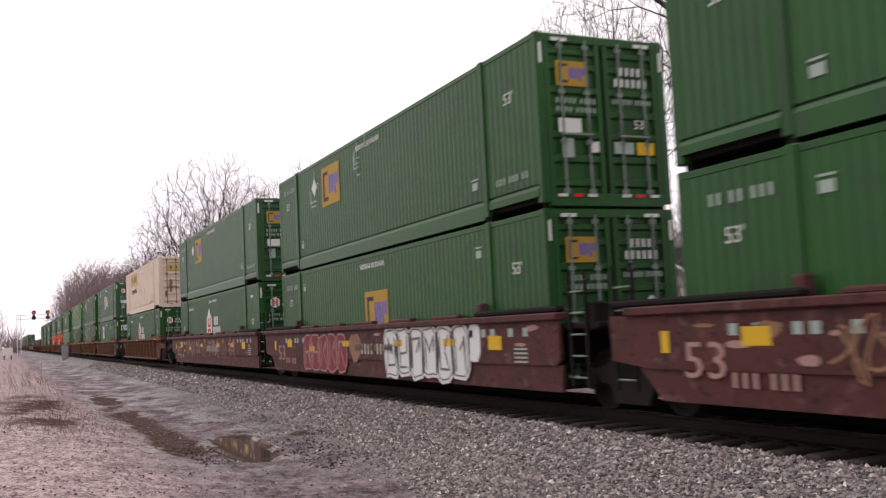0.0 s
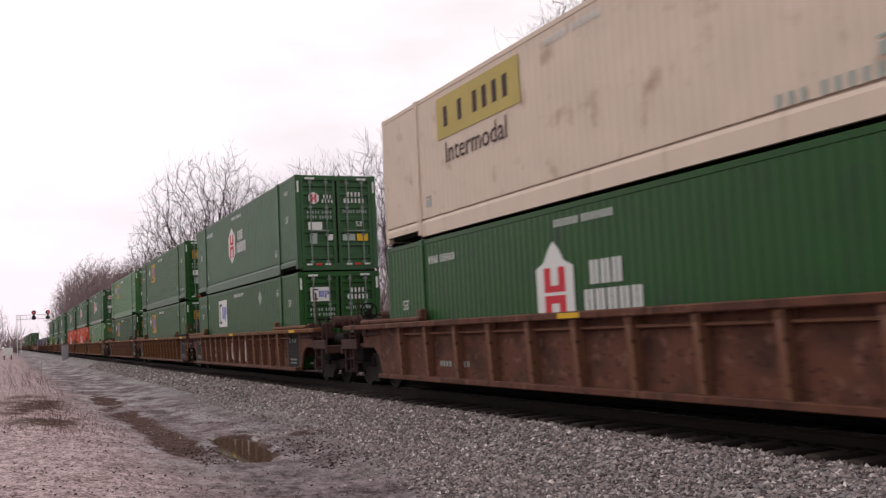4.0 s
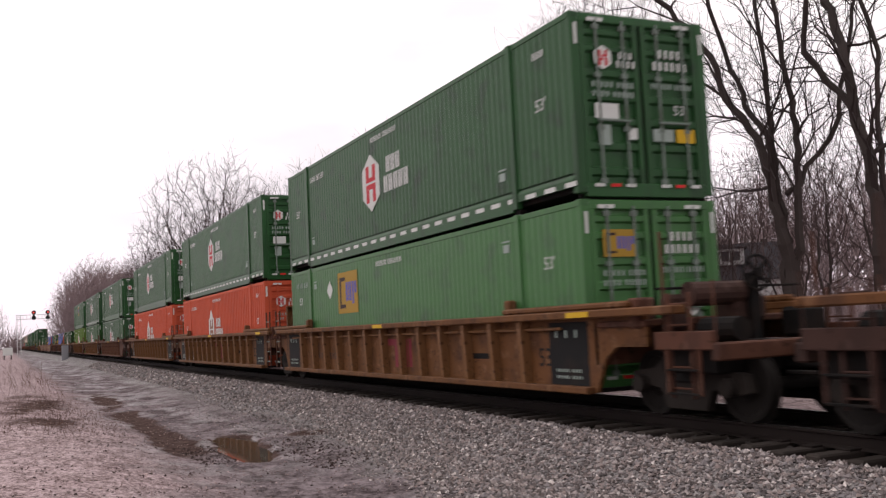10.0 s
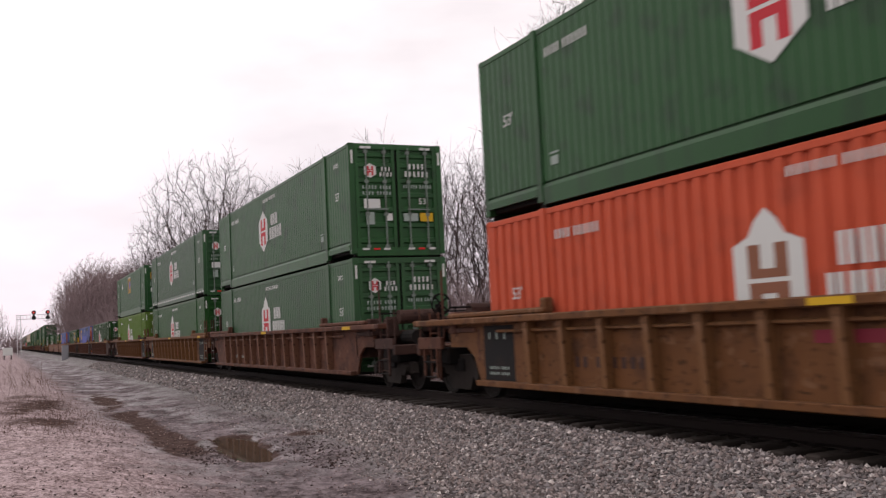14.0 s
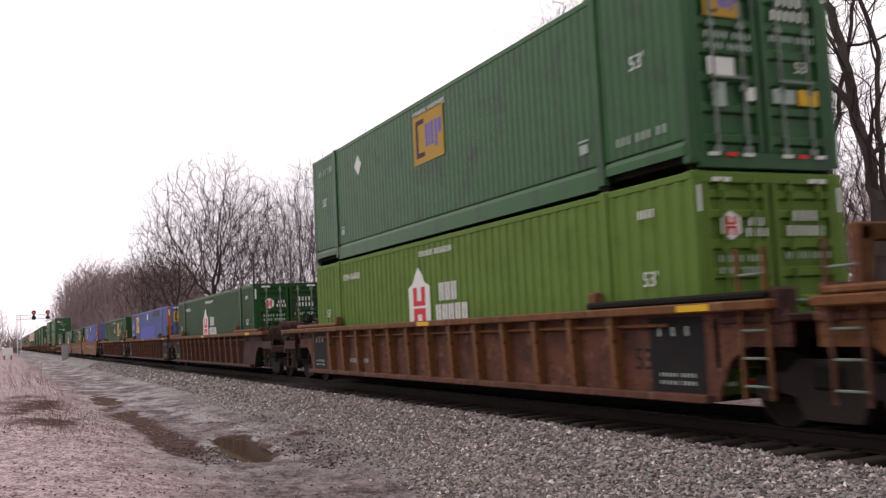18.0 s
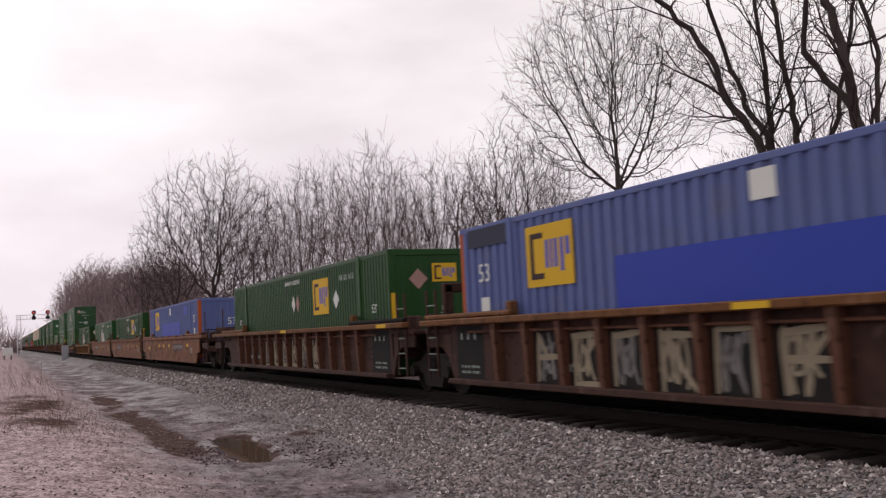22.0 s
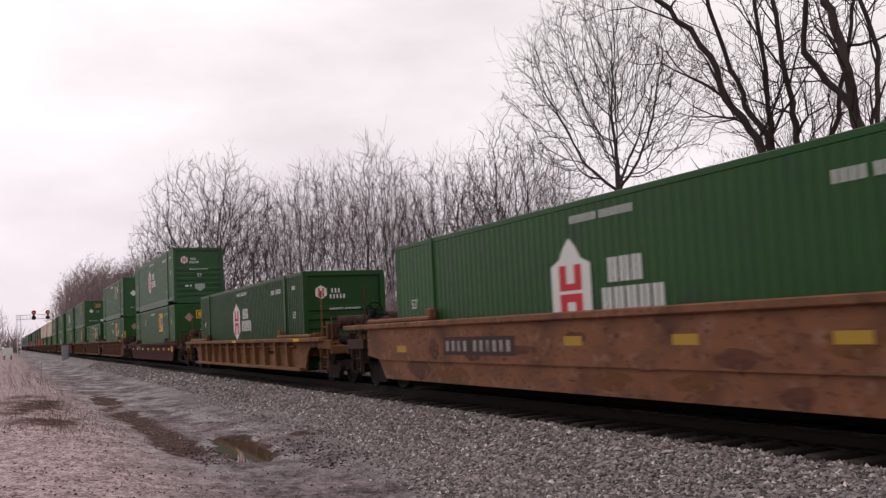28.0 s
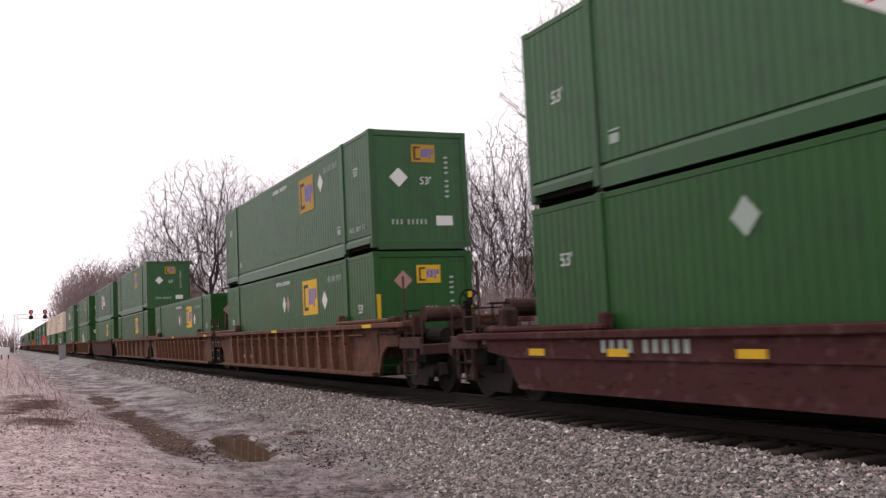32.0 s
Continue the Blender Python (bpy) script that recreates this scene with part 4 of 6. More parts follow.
            part("lettering", plates(glyph_bars((3, 3, 2), 0.09, 0.12), "grey_mark"), box, on_side(1.0, 0.55))
    elif logo == "hex":
        badge(box, on_side(8.94, 1.57), HEX)
    elif logo == "house":
        badge(box, on_side(9.25 if paint == "orange" else 8.94, 1.38 if paint == "orange" else 1.46), HOUSE, bars="brown_ink" if paint == "orange" else "red_ink")
    elif logo == "cream_name":
        part("logo_panel", plates(((-1.7, -0.42, 1.7, 0.42),), "olive_yellow"), box, on_side(11.4, 2.22), "olive-yellow name panel")
        part("lettering", plates(glyph_bars((1, 1, 4), 0.28, 0.4), "ink", 0.006), box, on_side(11.4, 2.22, 0.002))
        part("lettering", letters("Intermodal", 0.42, "ink"), box, on_side(11.5, 1.48))
        part("lettering", plates(glyph_bars((3, 5), 0.13, 0.16), "grey_mark"), box, on_side(3.2, 0.42))
    elif logo == "blue":
        square_logo(box, on_side(12.9, 2.10), 0.95, "yellow", "yellow square logo with dark and blue bars")
        part("paint_patch", plates(((-3.02, -0.42, 3.02, 0.42),), "blue_fresh", 0.003), box, on_side(8.08, 1.50), "deep blue repainted patch")
        part("placard", plates(((-0.21, -0.18, 0.21, 0.18),), "white"), box, on_side(8.1, 2.5), "white notice")
        if end == "door":
            part("paint_patch", plates(((-1.3, -0.17, 1.3, 0.17),), "blue_dark", 0.003), box, on_side(4.3, 2.6), "dark painted-over strip")
            part("lettering", letters("53", 0.34, "white"), box, on_side(15.2, 1.95))
            part("placard", plates(((-0.16, -0.22, 0.16, 0.22),), "white"), box, on_side(15.2, 1.3), "white notice")
            part("paint_patch", plates(((-0.8, -0.17, 0.8, 0.17),), "blue_dark", 0.003), box, on_side(15.0, 2.62), "dark painted-over strip")
        else:
            part("lettering", letters("53", 0.34, "white"), box, on_side(1.05, 1.95))
            part("placard", plates(((-0.16, -0.22, 0.16, 0.22),), "white"), box, on_side(1.0, 1.3), "white notice")
            part("paint_patch", plates(((-0.55, -0.2, 0.55, 0.2),), "blue_fresh", 0.003), box, on_side(3.4, 2.42), "deep blue repainted patch")
    if not far and logo != "blue":
        if logo != "cream_name":
            for f in (1.0, 15.15):
                part("lettering", letters("53'", 0.21, "white"), box, on_side(f, z53))
        part("lettering", plates(glyph_bars((7, 8), 0.075, 0.12), "white"), box, on_side(8.05, 2.57))
        if logo in ("hex", "house"):
            part("lettering", plates(glyph_bars((4, 6), 0.085, 0.15), "white"), box, on_side(13.2 if end == "door" else 3.1, 2.40))
            part("lettering", plates(glyph_bars((4,), 0.07, 0.12), "white"), box, on_side(1.0, 2.42))
        if upper or (logo.startswith("square") and end == "door"):
            for f in (2.42, 13.70):
                part("placard", plates(((-0.11, -0.10, 0.11, 0.04), (-0.13, 0.08, 0.13, 0.11)), "grey_mark"), box, on_side(f, 0.66 if upper else 2.35), "small pale notice")
    if dashes and end == "door":
        rects = tuple((round(-7.8 + 0.62 * k, 3), -0.038, round(-7.8 + 0.62 * k + 0.33, 3), 0.038) for k in range(26))
        part("reflector_tape", plates(rects, "white"), box, on_side(L / 2, 0.16, 0.014), "row of white reflector dashes")
    if scribble:
        g = random.Random(scribble)
        for f, z, n in ((12.4, 1.9, 5), (8.6, 2.2, 6)):
            rects = []
            for k in range(n):
                u, v = g.uniform(-0.5, 0.5), g.uniform(-0.5, 0.4)
                rects.append((u, v, u + g.uniform(0.03, 0.05), v + g.uniform(0.3, 0.6)))
                rects.append((u, v, u + g.uniform(0.2, 0.5), v + 0.04))
            part("graffiti", plates(tuple(tuple(round(q, 3) for q in rc) for rc in rects), "grey_mark"), box, on_side(f, z), "thin white spray scribble")
    return box

# ---------------------------------------------------------------- well wagons
WHEELS = {1: [], -1: []}
R_WHEEL = 0.457


def wheel_mesh():
    def make():
        bm = bmesh.new()
        prof = [(-0.07, 0.10), (-0.07, 0.16), (-0.03, 0.20), (-0.03, 0.36), (-0.07, 0.39), (-0.07, 0.455), (0.05, 0.460), (0.055, 0.485), (0.075, 0.485), (0.08, 0.39), (0.03, 0.36), (0.03, 0.2), (0.09, 0.16), (0.09, 0.10)]
        n, rings = 20, []
        for i in range(n):
            a = 2 * math.pi * i / n
            rings.append([bm.verts.new((x, r * math.cos(a), r * math.sin(a))) for x, r in prof])
        for i in range(n):
            p, q = rings[i], rings[(i + 1) % n]
            for k in range(len(prof)):
                bm.faces.new((p[k], p[(k + 1) % len(prof)], q[(k + 1) % len(prof)], q[k]))
        return finish("wheel", bm, "wheel")
    return kept("wheel", make)


def axle_mesh(wheels=True):
    def make():
        bm = bmesh.new()
        for s in (-1, 1):
            other = bmesh.new()
            other.from_mesh(wheel_mesh())
            other.transform(Matrix.Translation((s * 0.765, 0, 0)) @ Matrix.Rotation(0 if s < 0 else math.pi, 4, "Z"))
            tmp = bpy.data.meshes.new("tmp")
            other.to_mesh(tmp)
            other.free()
            bm.from_mesh(tmp)
            bpy.data.meshes.remove(tmp)
        bmesh.ops.create_cone(bm, cap_ends=True, segments=12, radius1=0.09, radius2=0.09, depth=2.1, matrix=Matrix.Rotation(radians(90), 4, "Y"))
        return finish("wheelset", bm, "wheel")
    return kept("axle", make)


def hand_wheel():
    """A brake wheel: a ring with a hub and four spokes."""
    def make():
        bm = bmesh.new()
        n, m, r, q = 20, 6, 0.24, 0.022
        ring = [[bm.verts.new(((r + q * math.cos(6.2832 * j / m)) * math.cos(6.2832 * i / n), q * math.sin(6.2832 * j / m), (r + q * math.cos(6.2832 * j / m)) * math.sin(6.2832 * i / n))) for j in range(m)] for i in range(n)]
        for i in range(n):
            for j in range(m):
                bm.faces.new((ring[i][j], ring[i][(j + 1) % m], ring[(i + 1) % n][(j + 1) % m], ring[(i + 1) % n][j]))
        for k in range(2):
            bmesh.ops.create_cube(bm, size=1.0, matrix=Matrix.Rotation(radians(45 + 90 * k), 4, "Y") @ Matrix.Diagonal((2 * r, 0.03, 0.035, 1)))
        bmesh.ops.create_cone(bm, cap_ends=True, segments=10, radius1=0.07, radius2=0.07, depth=0.08, matrix=Matrix.Rotation(radians(90), 4, "X"))
        return finish("hand_wheel", bm, "soot")
    return kept("hand_wheel", make)


FRAME = ((-1.20, 0.40), (-1.12, 0.62), (-0.62, 0.68), (-0.42, 0.82), (0.42, 0.82), (0.62, 0.68), (1.12, 0.62), (1.20, 0.40), (1.02, 0.36), (0.80, 0.44), (0.52, 0.40), (0.40, 0.14), (-0.40, 0.14), (-0.52, 0.40), (-0.80, 0.44), (-1.02, 0.36))


def truck(car, y, far=False):
    bolster = part("truck", block(2.2, 0.42, 0.26, "soot", 0.03), car, at(0, y, 0.62), "sooty black two-axle truck")
    for s in (-1, 1):
        m = Matrix(((0, 0, -1, s * 0.98 + 0.07), (-1, 0, 0, 0), (0, 1, 0, -0.62), (0, 0, 0, 1)))
        part("side_frame", outline(FRAME, 0.14, "truck_cast"), bolster, m)
        for k in (-1, 1) if s < 0 and not far else ():
            part("coil_spring", rod(0.055, 0.22, "z", "truck_cast", 8), bolster, at(s * 1.0, k * 0.13, -0.30))
        for e in (-1, 1) if s < 0 and not far else ():
            part("axle_bearing", rod(0.12, 0.16, "x", "truck_cast", 12), bolster, at(s * 1.09, e * 0.89, R_WHEEL - 0.62))
    for e in (-1, 1):
        w = part("wheelset", axle_mesh(), bolster, at(0, e * 0.89, R_WHEEL - 0.62), "worn steel wheels on an axle")
        WHEELS[e].append(w)


def in_side(y, z, out=0.0):
    """A place on the camera's side of a wagon, y metres from the near end of its load."""
    return Matrix.Translation((-1.535 - out, y, z)) @ ON_SIDE


def side_shape(pts, x, thick, material):
    """An upright plate given by (y, z), whose outer face lies at x."""
    return outline(tuple((-y, z) for y, z in pts), thick, material), Matrix.Translation((x + thick, 0, 0)) @ ON_SIDE


def well_wagon(m, style, paint, near_open, far_open, words="", low=False, far=False, rib_gap=1.1, top_paint=None, tan_ribs=False, panels=2):
    look_of = {"rust_red": "red-brown", "rust": "rusty brown", "rust_dim": "sooty brown", "tan": "tan-yellow", "umber": "patchy brown", "maroon": "dark maroon", "amber": "bright tan"}[paint]
    how = "ribbed" if style == "rib" else "smooth-sided"
    car = thing("well_wagon", m, f"{look_of} {how} double-stack well wagon on the rails" + (" with spray graffiti" if words else ""), "rail wagon", "wagons of the train")
    top = 1.16 if low else 1.20 if paint == "amber" else 1.46
    tp = top_paint or paint
    # ribs paler than their plates, daylight painted in to set them off
    rp = {"rust": "tan" if tan_ribs else "rust_lit_worn", "tan": "amber", "amber": "amber"}.get(paint, "rust" if paint == "rust_dim" else paint)
    # the ends between wagons take a darker paint than the sides
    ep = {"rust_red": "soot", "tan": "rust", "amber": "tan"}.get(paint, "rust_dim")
    e0, e1 = -1.55, L + 1.55
    if style != "rib" and not near_open:
        e0 = -0.82
    n0, n1 = (-3.0 if near_open else -1.55 if style == "rib" else -0.75), (L + 3.0 if far_open else L + 1.55)
    for s in (-1, 1):
        if style == "rib":
            pts = ((e0, 0.98), (-0.85, 0.98), (-0.55, 0.80), (-0.30, 0.31), (L + 0.30, 0.31), (L + 0.55, 0.80), (L + 0.85, 0.98), (e1, 0.98), (e1, top - 0.06), (e0, top - 0.06))
            me, mm = side_shape(pts, -1.39 if s < 0 else 1.33, 0.06, paint)
            part("side_plate", me, car, mm)
            part("bottom_chord", block(0.16, L + 0.5, 0.10, paint), car, at(s * 1.46, L / 2, 0.345))
            n = round((L - 2.24) / (rib_gap * (2 if far else 1)))
            half = 0.5 if rib_gap < 1.2 and not far else 0.0
            for k in range(n + 1 - round(2 * half)) if s < 0 else range(0, n, 4):
                y = 1.12 + (k + half) * (L - 2.24) / n
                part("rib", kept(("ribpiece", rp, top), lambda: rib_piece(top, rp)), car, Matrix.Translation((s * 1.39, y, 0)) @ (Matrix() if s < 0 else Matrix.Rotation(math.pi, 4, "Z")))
        else:
            crease = 0.70 if not low else 0.80
            up = ((e0 + 0.2, crease + 0.1), (-0.5, crease), (L + 0.5, crease), (e1 - 0.2, crease + 0.1), (e1 - 0.2, top - 0.05), (e0 + 0.2, top - 0.05))
            me, mm = side_shape(up, -1.535 if s < 0 else 1.475, 0.06, paint)
            part("side_plate", me, car, mm)
            lowp = ((-0.75, crease), (-0.3, 0.29), (L + 0.3, 0.29), (L + 0.75, crease))
            if not near_open:
                lowp = ((-0.62, crease), (-0.58, 0.29)) + lowp[2:]
            me, mm = side_shape(lowp, -1.50 if s < 0 else 1.44, 0.06, paint)
            part("lower_side_plate", me, car, mm)
        if style == "rib" and not far:
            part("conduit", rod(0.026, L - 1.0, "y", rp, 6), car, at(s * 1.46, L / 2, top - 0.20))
        part("top_chord", block(0.24, n1 - n0 - (1.2 if near_open else 0.2), 0.12, tp, 0.02), car, at(s * 1.49, (n0 + n1) / 2, top - 0.0))
        for y0, y1 in ((-1.35 if e0 < -1 else -0.6, 2.25), (L - 2.25, L + 1.35)):
            part("guide_rail", block(0.17, y1 - y0, 0.10, "soot" if paint == "rust_red" or (y0 < 0 and (tan_ribs or words in ("NAVER", "wild", "wild_low"))) else tp, 0.03), car, at(s * 1.46, (y0 + y1) / 2, top + 0.11))
        for y in (2.15, L - 2.15) if not far else ():
            part("locking_post", block(0.16, 0.20, 0.26, tp, 0.03), car, at(s * 1.42, y, top + 0.18))
        if not far and style != "rib" and not low and not (paint == "umber" and far_open):
            for k in range(5):
                part("hold_down", block(0.16, 1.25, 0.09, "tan" if paint == "umber" else tp, 0.03), car, at(s * 1.46, 3.6 + 2.3 * k, top + 0.09))
    part("well_floor", block(2.7, L + 0.2, 0.06, "soot", 0), car, at(0, L / 2, 0.32))
    for y, opened in ((-0.45, near_open), (L + 0.45, far_open)):
        out = -1 if y < 0 else 1
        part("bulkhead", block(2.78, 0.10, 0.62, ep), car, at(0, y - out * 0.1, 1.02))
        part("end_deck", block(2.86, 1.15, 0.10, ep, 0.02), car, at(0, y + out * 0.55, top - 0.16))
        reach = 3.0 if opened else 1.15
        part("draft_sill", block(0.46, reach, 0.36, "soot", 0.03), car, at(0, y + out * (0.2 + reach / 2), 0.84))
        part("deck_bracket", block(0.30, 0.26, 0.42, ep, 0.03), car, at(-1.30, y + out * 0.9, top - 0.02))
        if opened and not far:
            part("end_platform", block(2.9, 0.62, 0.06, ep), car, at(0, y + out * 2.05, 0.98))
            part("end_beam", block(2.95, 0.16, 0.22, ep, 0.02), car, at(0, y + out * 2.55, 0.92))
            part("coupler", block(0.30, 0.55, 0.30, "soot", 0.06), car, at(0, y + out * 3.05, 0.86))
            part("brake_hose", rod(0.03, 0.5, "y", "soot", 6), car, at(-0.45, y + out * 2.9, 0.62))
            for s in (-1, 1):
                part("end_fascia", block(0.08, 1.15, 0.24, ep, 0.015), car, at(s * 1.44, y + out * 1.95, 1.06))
                step = part("stirrup", block(0.05, 0.05, 0.62, ep, 0.01), car, at(s * 1.46, y + out * 1.62, 0.68), "hanging steel step")
                part("stirrup_side", block(0.05, 0.05, 0.62, ep, 0.01), step, at(0, out * 0.62, 0))
                for k in (0, 1):
                    part("tread", block(0.07, 0.62, 0.025, "soot", 0.005), step, at(0, out * 0.31, -0.29 + 0.3 * k))
                part("tall_grab", rod(0.022, 1.5, "z", ep, 6), car, at(s * 1.36, y + out * 1.48, 1.75))
                lad = part("ladder", block(0.04, 0.05, 1.35, ep, 0.01), car, at(s * 1.40, y + out * 1.62, 1.0), "steel end ladder with rungs")
                part("ladder_rail", block(0.04, 0.05, 1.35, ep, 0.01), lad, at(0, out * 0.42, 0))
                for k in range(5):
                    part("rung", rod(0.014, 0.42, "y", ep, 6), lad, at(0, out * 0.21, -0.55 + 0.27 * k))
                part("grab_iron", rod(0.015, 0.9, "z", ep, 6), car, at(s * 1.42, y + out * 2.52, 1.35))
            part("brake_wheel", hand_wheel(), car, at(0.15, y + out * 1.62, 1.92))
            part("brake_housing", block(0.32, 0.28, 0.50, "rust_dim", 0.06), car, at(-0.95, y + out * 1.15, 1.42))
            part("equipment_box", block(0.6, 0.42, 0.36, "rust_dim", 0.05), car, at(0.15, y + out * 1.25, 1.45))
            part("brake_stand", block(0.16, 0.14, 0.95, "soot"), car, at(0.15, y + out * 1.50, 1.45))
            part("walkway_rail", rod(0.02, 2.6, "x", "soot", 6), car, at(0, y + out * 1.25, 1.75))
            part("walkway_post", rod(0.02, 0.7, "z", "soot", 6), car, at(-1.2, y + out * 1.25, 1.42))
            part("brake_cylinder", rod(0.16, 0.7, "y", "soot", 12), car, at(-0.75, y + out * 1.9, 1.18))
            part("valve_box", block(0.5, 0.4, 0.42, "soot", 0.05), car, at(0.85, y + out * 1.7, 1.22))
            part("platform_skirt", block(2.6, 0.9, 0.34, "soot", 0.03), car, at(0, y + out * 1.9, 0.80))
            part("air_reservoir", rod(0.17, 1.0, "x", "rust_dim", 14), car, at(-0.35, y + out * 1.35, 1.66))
        elif not opened and not far:
            for s in (-1,):
                lad = part("ladder", block(0.045, 0.055, 1.75, tp if tan_ribs else ep, 0.01), car, at(s * 1.47, y + out * 0.42, 1.25), "steel corner ladder")
                part("ladder_rail", block(0.045, 0.055, 1.75, tp if tan_ribs else ep, 0.01), lad, at(0, out * 0.44, 0))
                for k in range(5):
                    part("rung", rod(0.016, 0.44, "y", "steel", 6), lad, at(0, out * 0.22, -0.72 + 0.32 * k))
            if out > 0 and style == "rib":
                frame_up = part("end_frame", block(0.20, 0.16, 0.85, tp if tan_ribs or paint == "tan" else ep, 0.02), car, at(-1.05, y + out * 0.75, top + 0.35), "upright steel end frame")
                part("end_frame_post", block(0.20, 0.16, 0.85, tp if tan_ribs or paint == "tan" else ep, 0.02), frame_up, at(0.75, 0, 0))
                part("end_frame_beam", block(0.95, 0.16, 0.20, tp if tan_ribs or paint == "tan" else ep, 0.02), frame_up, at(0.37, 0, 0.36))
    truck(car, -1.73 if not near_open else -1.87, far)
    if far_open:
        truck(car, L + 1.87, far)
    if far:
        return car
    # ---- markings
    if style == "rib":
        for y in ((), (0.42,), (0.42, L - 0.42), (L - 0.42,))[panels]:
            part("data_panel", plates(((-0.55, -0.50, 0.55, 0.48),), "black_paint", 0.004), car, in_side(y, 0.88, -0.145), "black data panel")
            rows = tuple((a, b + v, c2, d2 + v) for v in (-0.28, -0.38) for a, b, c2, d2 in glyph_bars((5, 4), 0.055, 0.05))
            part("lettering", plates(rows, "grey_mark"), car, in_side(y, 0.90, -0.14))
            part("lettering", plates(glyph_bars((1, 1, 1), 0.09, 0.12, 1.2), "grey_mark"), car, in_side(y, 1.18, -0.14))
        if panels in (1, 2):
            part("lettering", letters("53", 0.30, "black_paint"), car, in_side(1.12, 0.80, -0.143))
        if paint == "tan":
            part("logo_mark", plates(((-0.95, 0.16, 0.35, 0.30), (-0.66, -0.32, -0.50, 0.16), (0.0, -0.32, 0.16, 0.16)), "red_dark", 0.003), car, in_side(7.6, 0.86, -0.143), "faded red painted mark")
            part("logo_mark", plates(((0.55, -0.30, 0.72, 0.30), (0.80, -0.30, 0.95, 0.30)), "red_dark", 0.003), car, in_side(7.6, 0.86, -0.143), "faded red painted mark")
        if paint in ("tan", "amber"):
            part("lettering", plates(glyph_bars((4, 6), 0.15, 0.16), "ink", 0.003), car, in_side(12.6, 0.76, -0.143))
            part("scuffed_patch", plates(((-0.6, -0.05, 0.6, 0.05),), "soot", 0.003), car, in_side(3.4, 0.82, -0.144), "dark scuff on the side plate")
        else:
            part("lettering", plates(glyph_bars((4, 5), 0.10, 0.11), "grey_mark", 0.003), car, in_side(12.6, 0.66, -0.143))
        part("reflector", plates(((-0.3, -0.04, 0.3, 0.04),), "yellow"), car, in_side(8.1, top, 0.078), "yellow reflector")
        part("reflector", plates(((-0.3, -0.04, 0.3, 0.04),), "yellow"), car, in_side(-0.2, top, 0.078), "yellow reflector")
    elif not low:
        for y in (3.4, 6.0, 9.5, 12.4) if paint == "rust_red" else (1.6, 7.2, 9.0, 10.6, 14.6) if near_open else (1.1, 3.4, 6.0, 8.6, 15.4):
            part("reflector", plates(((-0.25, -0.07, 0.25, 0.07),), "ochre" if paint == "umber" and not near_open else "yellow", 0.004), car, in_side(y, 1.08 if y < 12 else 0.95, 0.0), "yellow reflector")
        if paint == "umber":
            y = 4.3 if near_open else 11.8
            part("number_panel", plates(((-1.42, -0.17, 1.42, 0.17),), "ink", 0.003), car, in_side(y, 1.01, 0.0), "dark panel with pale characters")
            part("lettering", plates(glyph_bars((4, 6), 0.18, 0.20), "spray", 0.006), car, in_side(y, 1.01, 0.002))
        else:
            part("lettering", plates(glyph_bars((4, 6), 0.16, 0.24), "grey_mark"), car, in_side(7.2, 0.95, 0.0))
        part("lettering", plates(tuple((-0.22, v, 0.22, v + 0.03) for v in (-0.12, -0.05, 0.02, 0.09)), "grey_mark"), car, in_side(0.6, 0.85, 0.0))
    else:
        for y in (0.6, 2.4, 4.4, 6.4, 8.6, 11.0, 13.6, 15.8):
            part("reflector", plates(((-0.24, -0.055, 0.24, 0.055),), "yellow", 0.004), car, in_side(y, 0.90, 0.0), "yellow reflector")
        part("reflector", plates(((-0.25, -0.14, 0.25, 0.14),), "yellow", 0.004), car, in_side(-0.4, 0.92, 0.0), "yellow panel")
        part("lettering", plates(glyph_bars((4, 5), 0.15, 0.18), "grey_mark"), car, in_side(13.0, 0.99, 0.0))
    g = random.Random(len(words) * 7 + int(L * 10))
    deep = -0.143 if style == "rib" else 0.0

    def tag(u, z, wide, tall, material, width=0.05, label="thin sprayed scrawl"):
        vs, fs = scrawl(g, wide, tall, width)
        part("graffiti", as_mesh("scrawl", vs, fs, material), car, in_side(u, z, deep + 0.002), label)

    if words in ("EOFK", "NAVER"):
        for k, ch in enumerate(words):
            f = (9.68 - 1.07 * k) if words == "EOFK" else (10.75 - 1.07 * k)
            part("graffiti", letters(ch, 0.78, "white_spray" if words == "EOFK" else "spray", 0.0, 0.028), car, in_side(f, 0.84, -0.14) @ Matrix.Diagonal((1.25, 1, 1, 1)), "white sprayed letter")
        for k in range(4):
            tag(14.2 - 0.75 * k, 1.0, 0.5, 0.4, "spray", 0.035, "small faded sprayed letter")
        if words == "NAVER":
            tag(4.6, 0.75, 0.9, 0.5, "grey_mark", 0.06)
            tag(12.4, 0.7, 0.9, 0.4, "grey_mark", 0.05)
    elif words == "bubble":
        for k in range(6):
            shape = lump(g, 0.44, 0.56 - 0.03 * (k % 2))
            part("graffiti", outline(shape, 0.003, "white"), car, in_side(6.4 - 0.70 * k, 0.86 + 0.04 * (k % 2), 0.0), "white bubble graffiti letter")
            vs, fs = ribbon([(u * 0.86, v * 0.86) for u, v in shape], 0.03)
            part("graffiti", as_mesh("outline_ribbon", vs, fs, "spray_grey"), car, in_side(6.4 - 0.70 * k, 0.86 + 0.04 * (k % 2), 0.004), "thin grey outline in the bubble letter")
            vs, fs = strokes(g, 0.40, 0.60, 0.045)
            part("graffiti", as_mesh("strokes", vs, fs, "spray_grey"), car, in_side(6.4 - 0.70 * k, 0.88, 0.004), "thin grey strokes in the bubble letter")
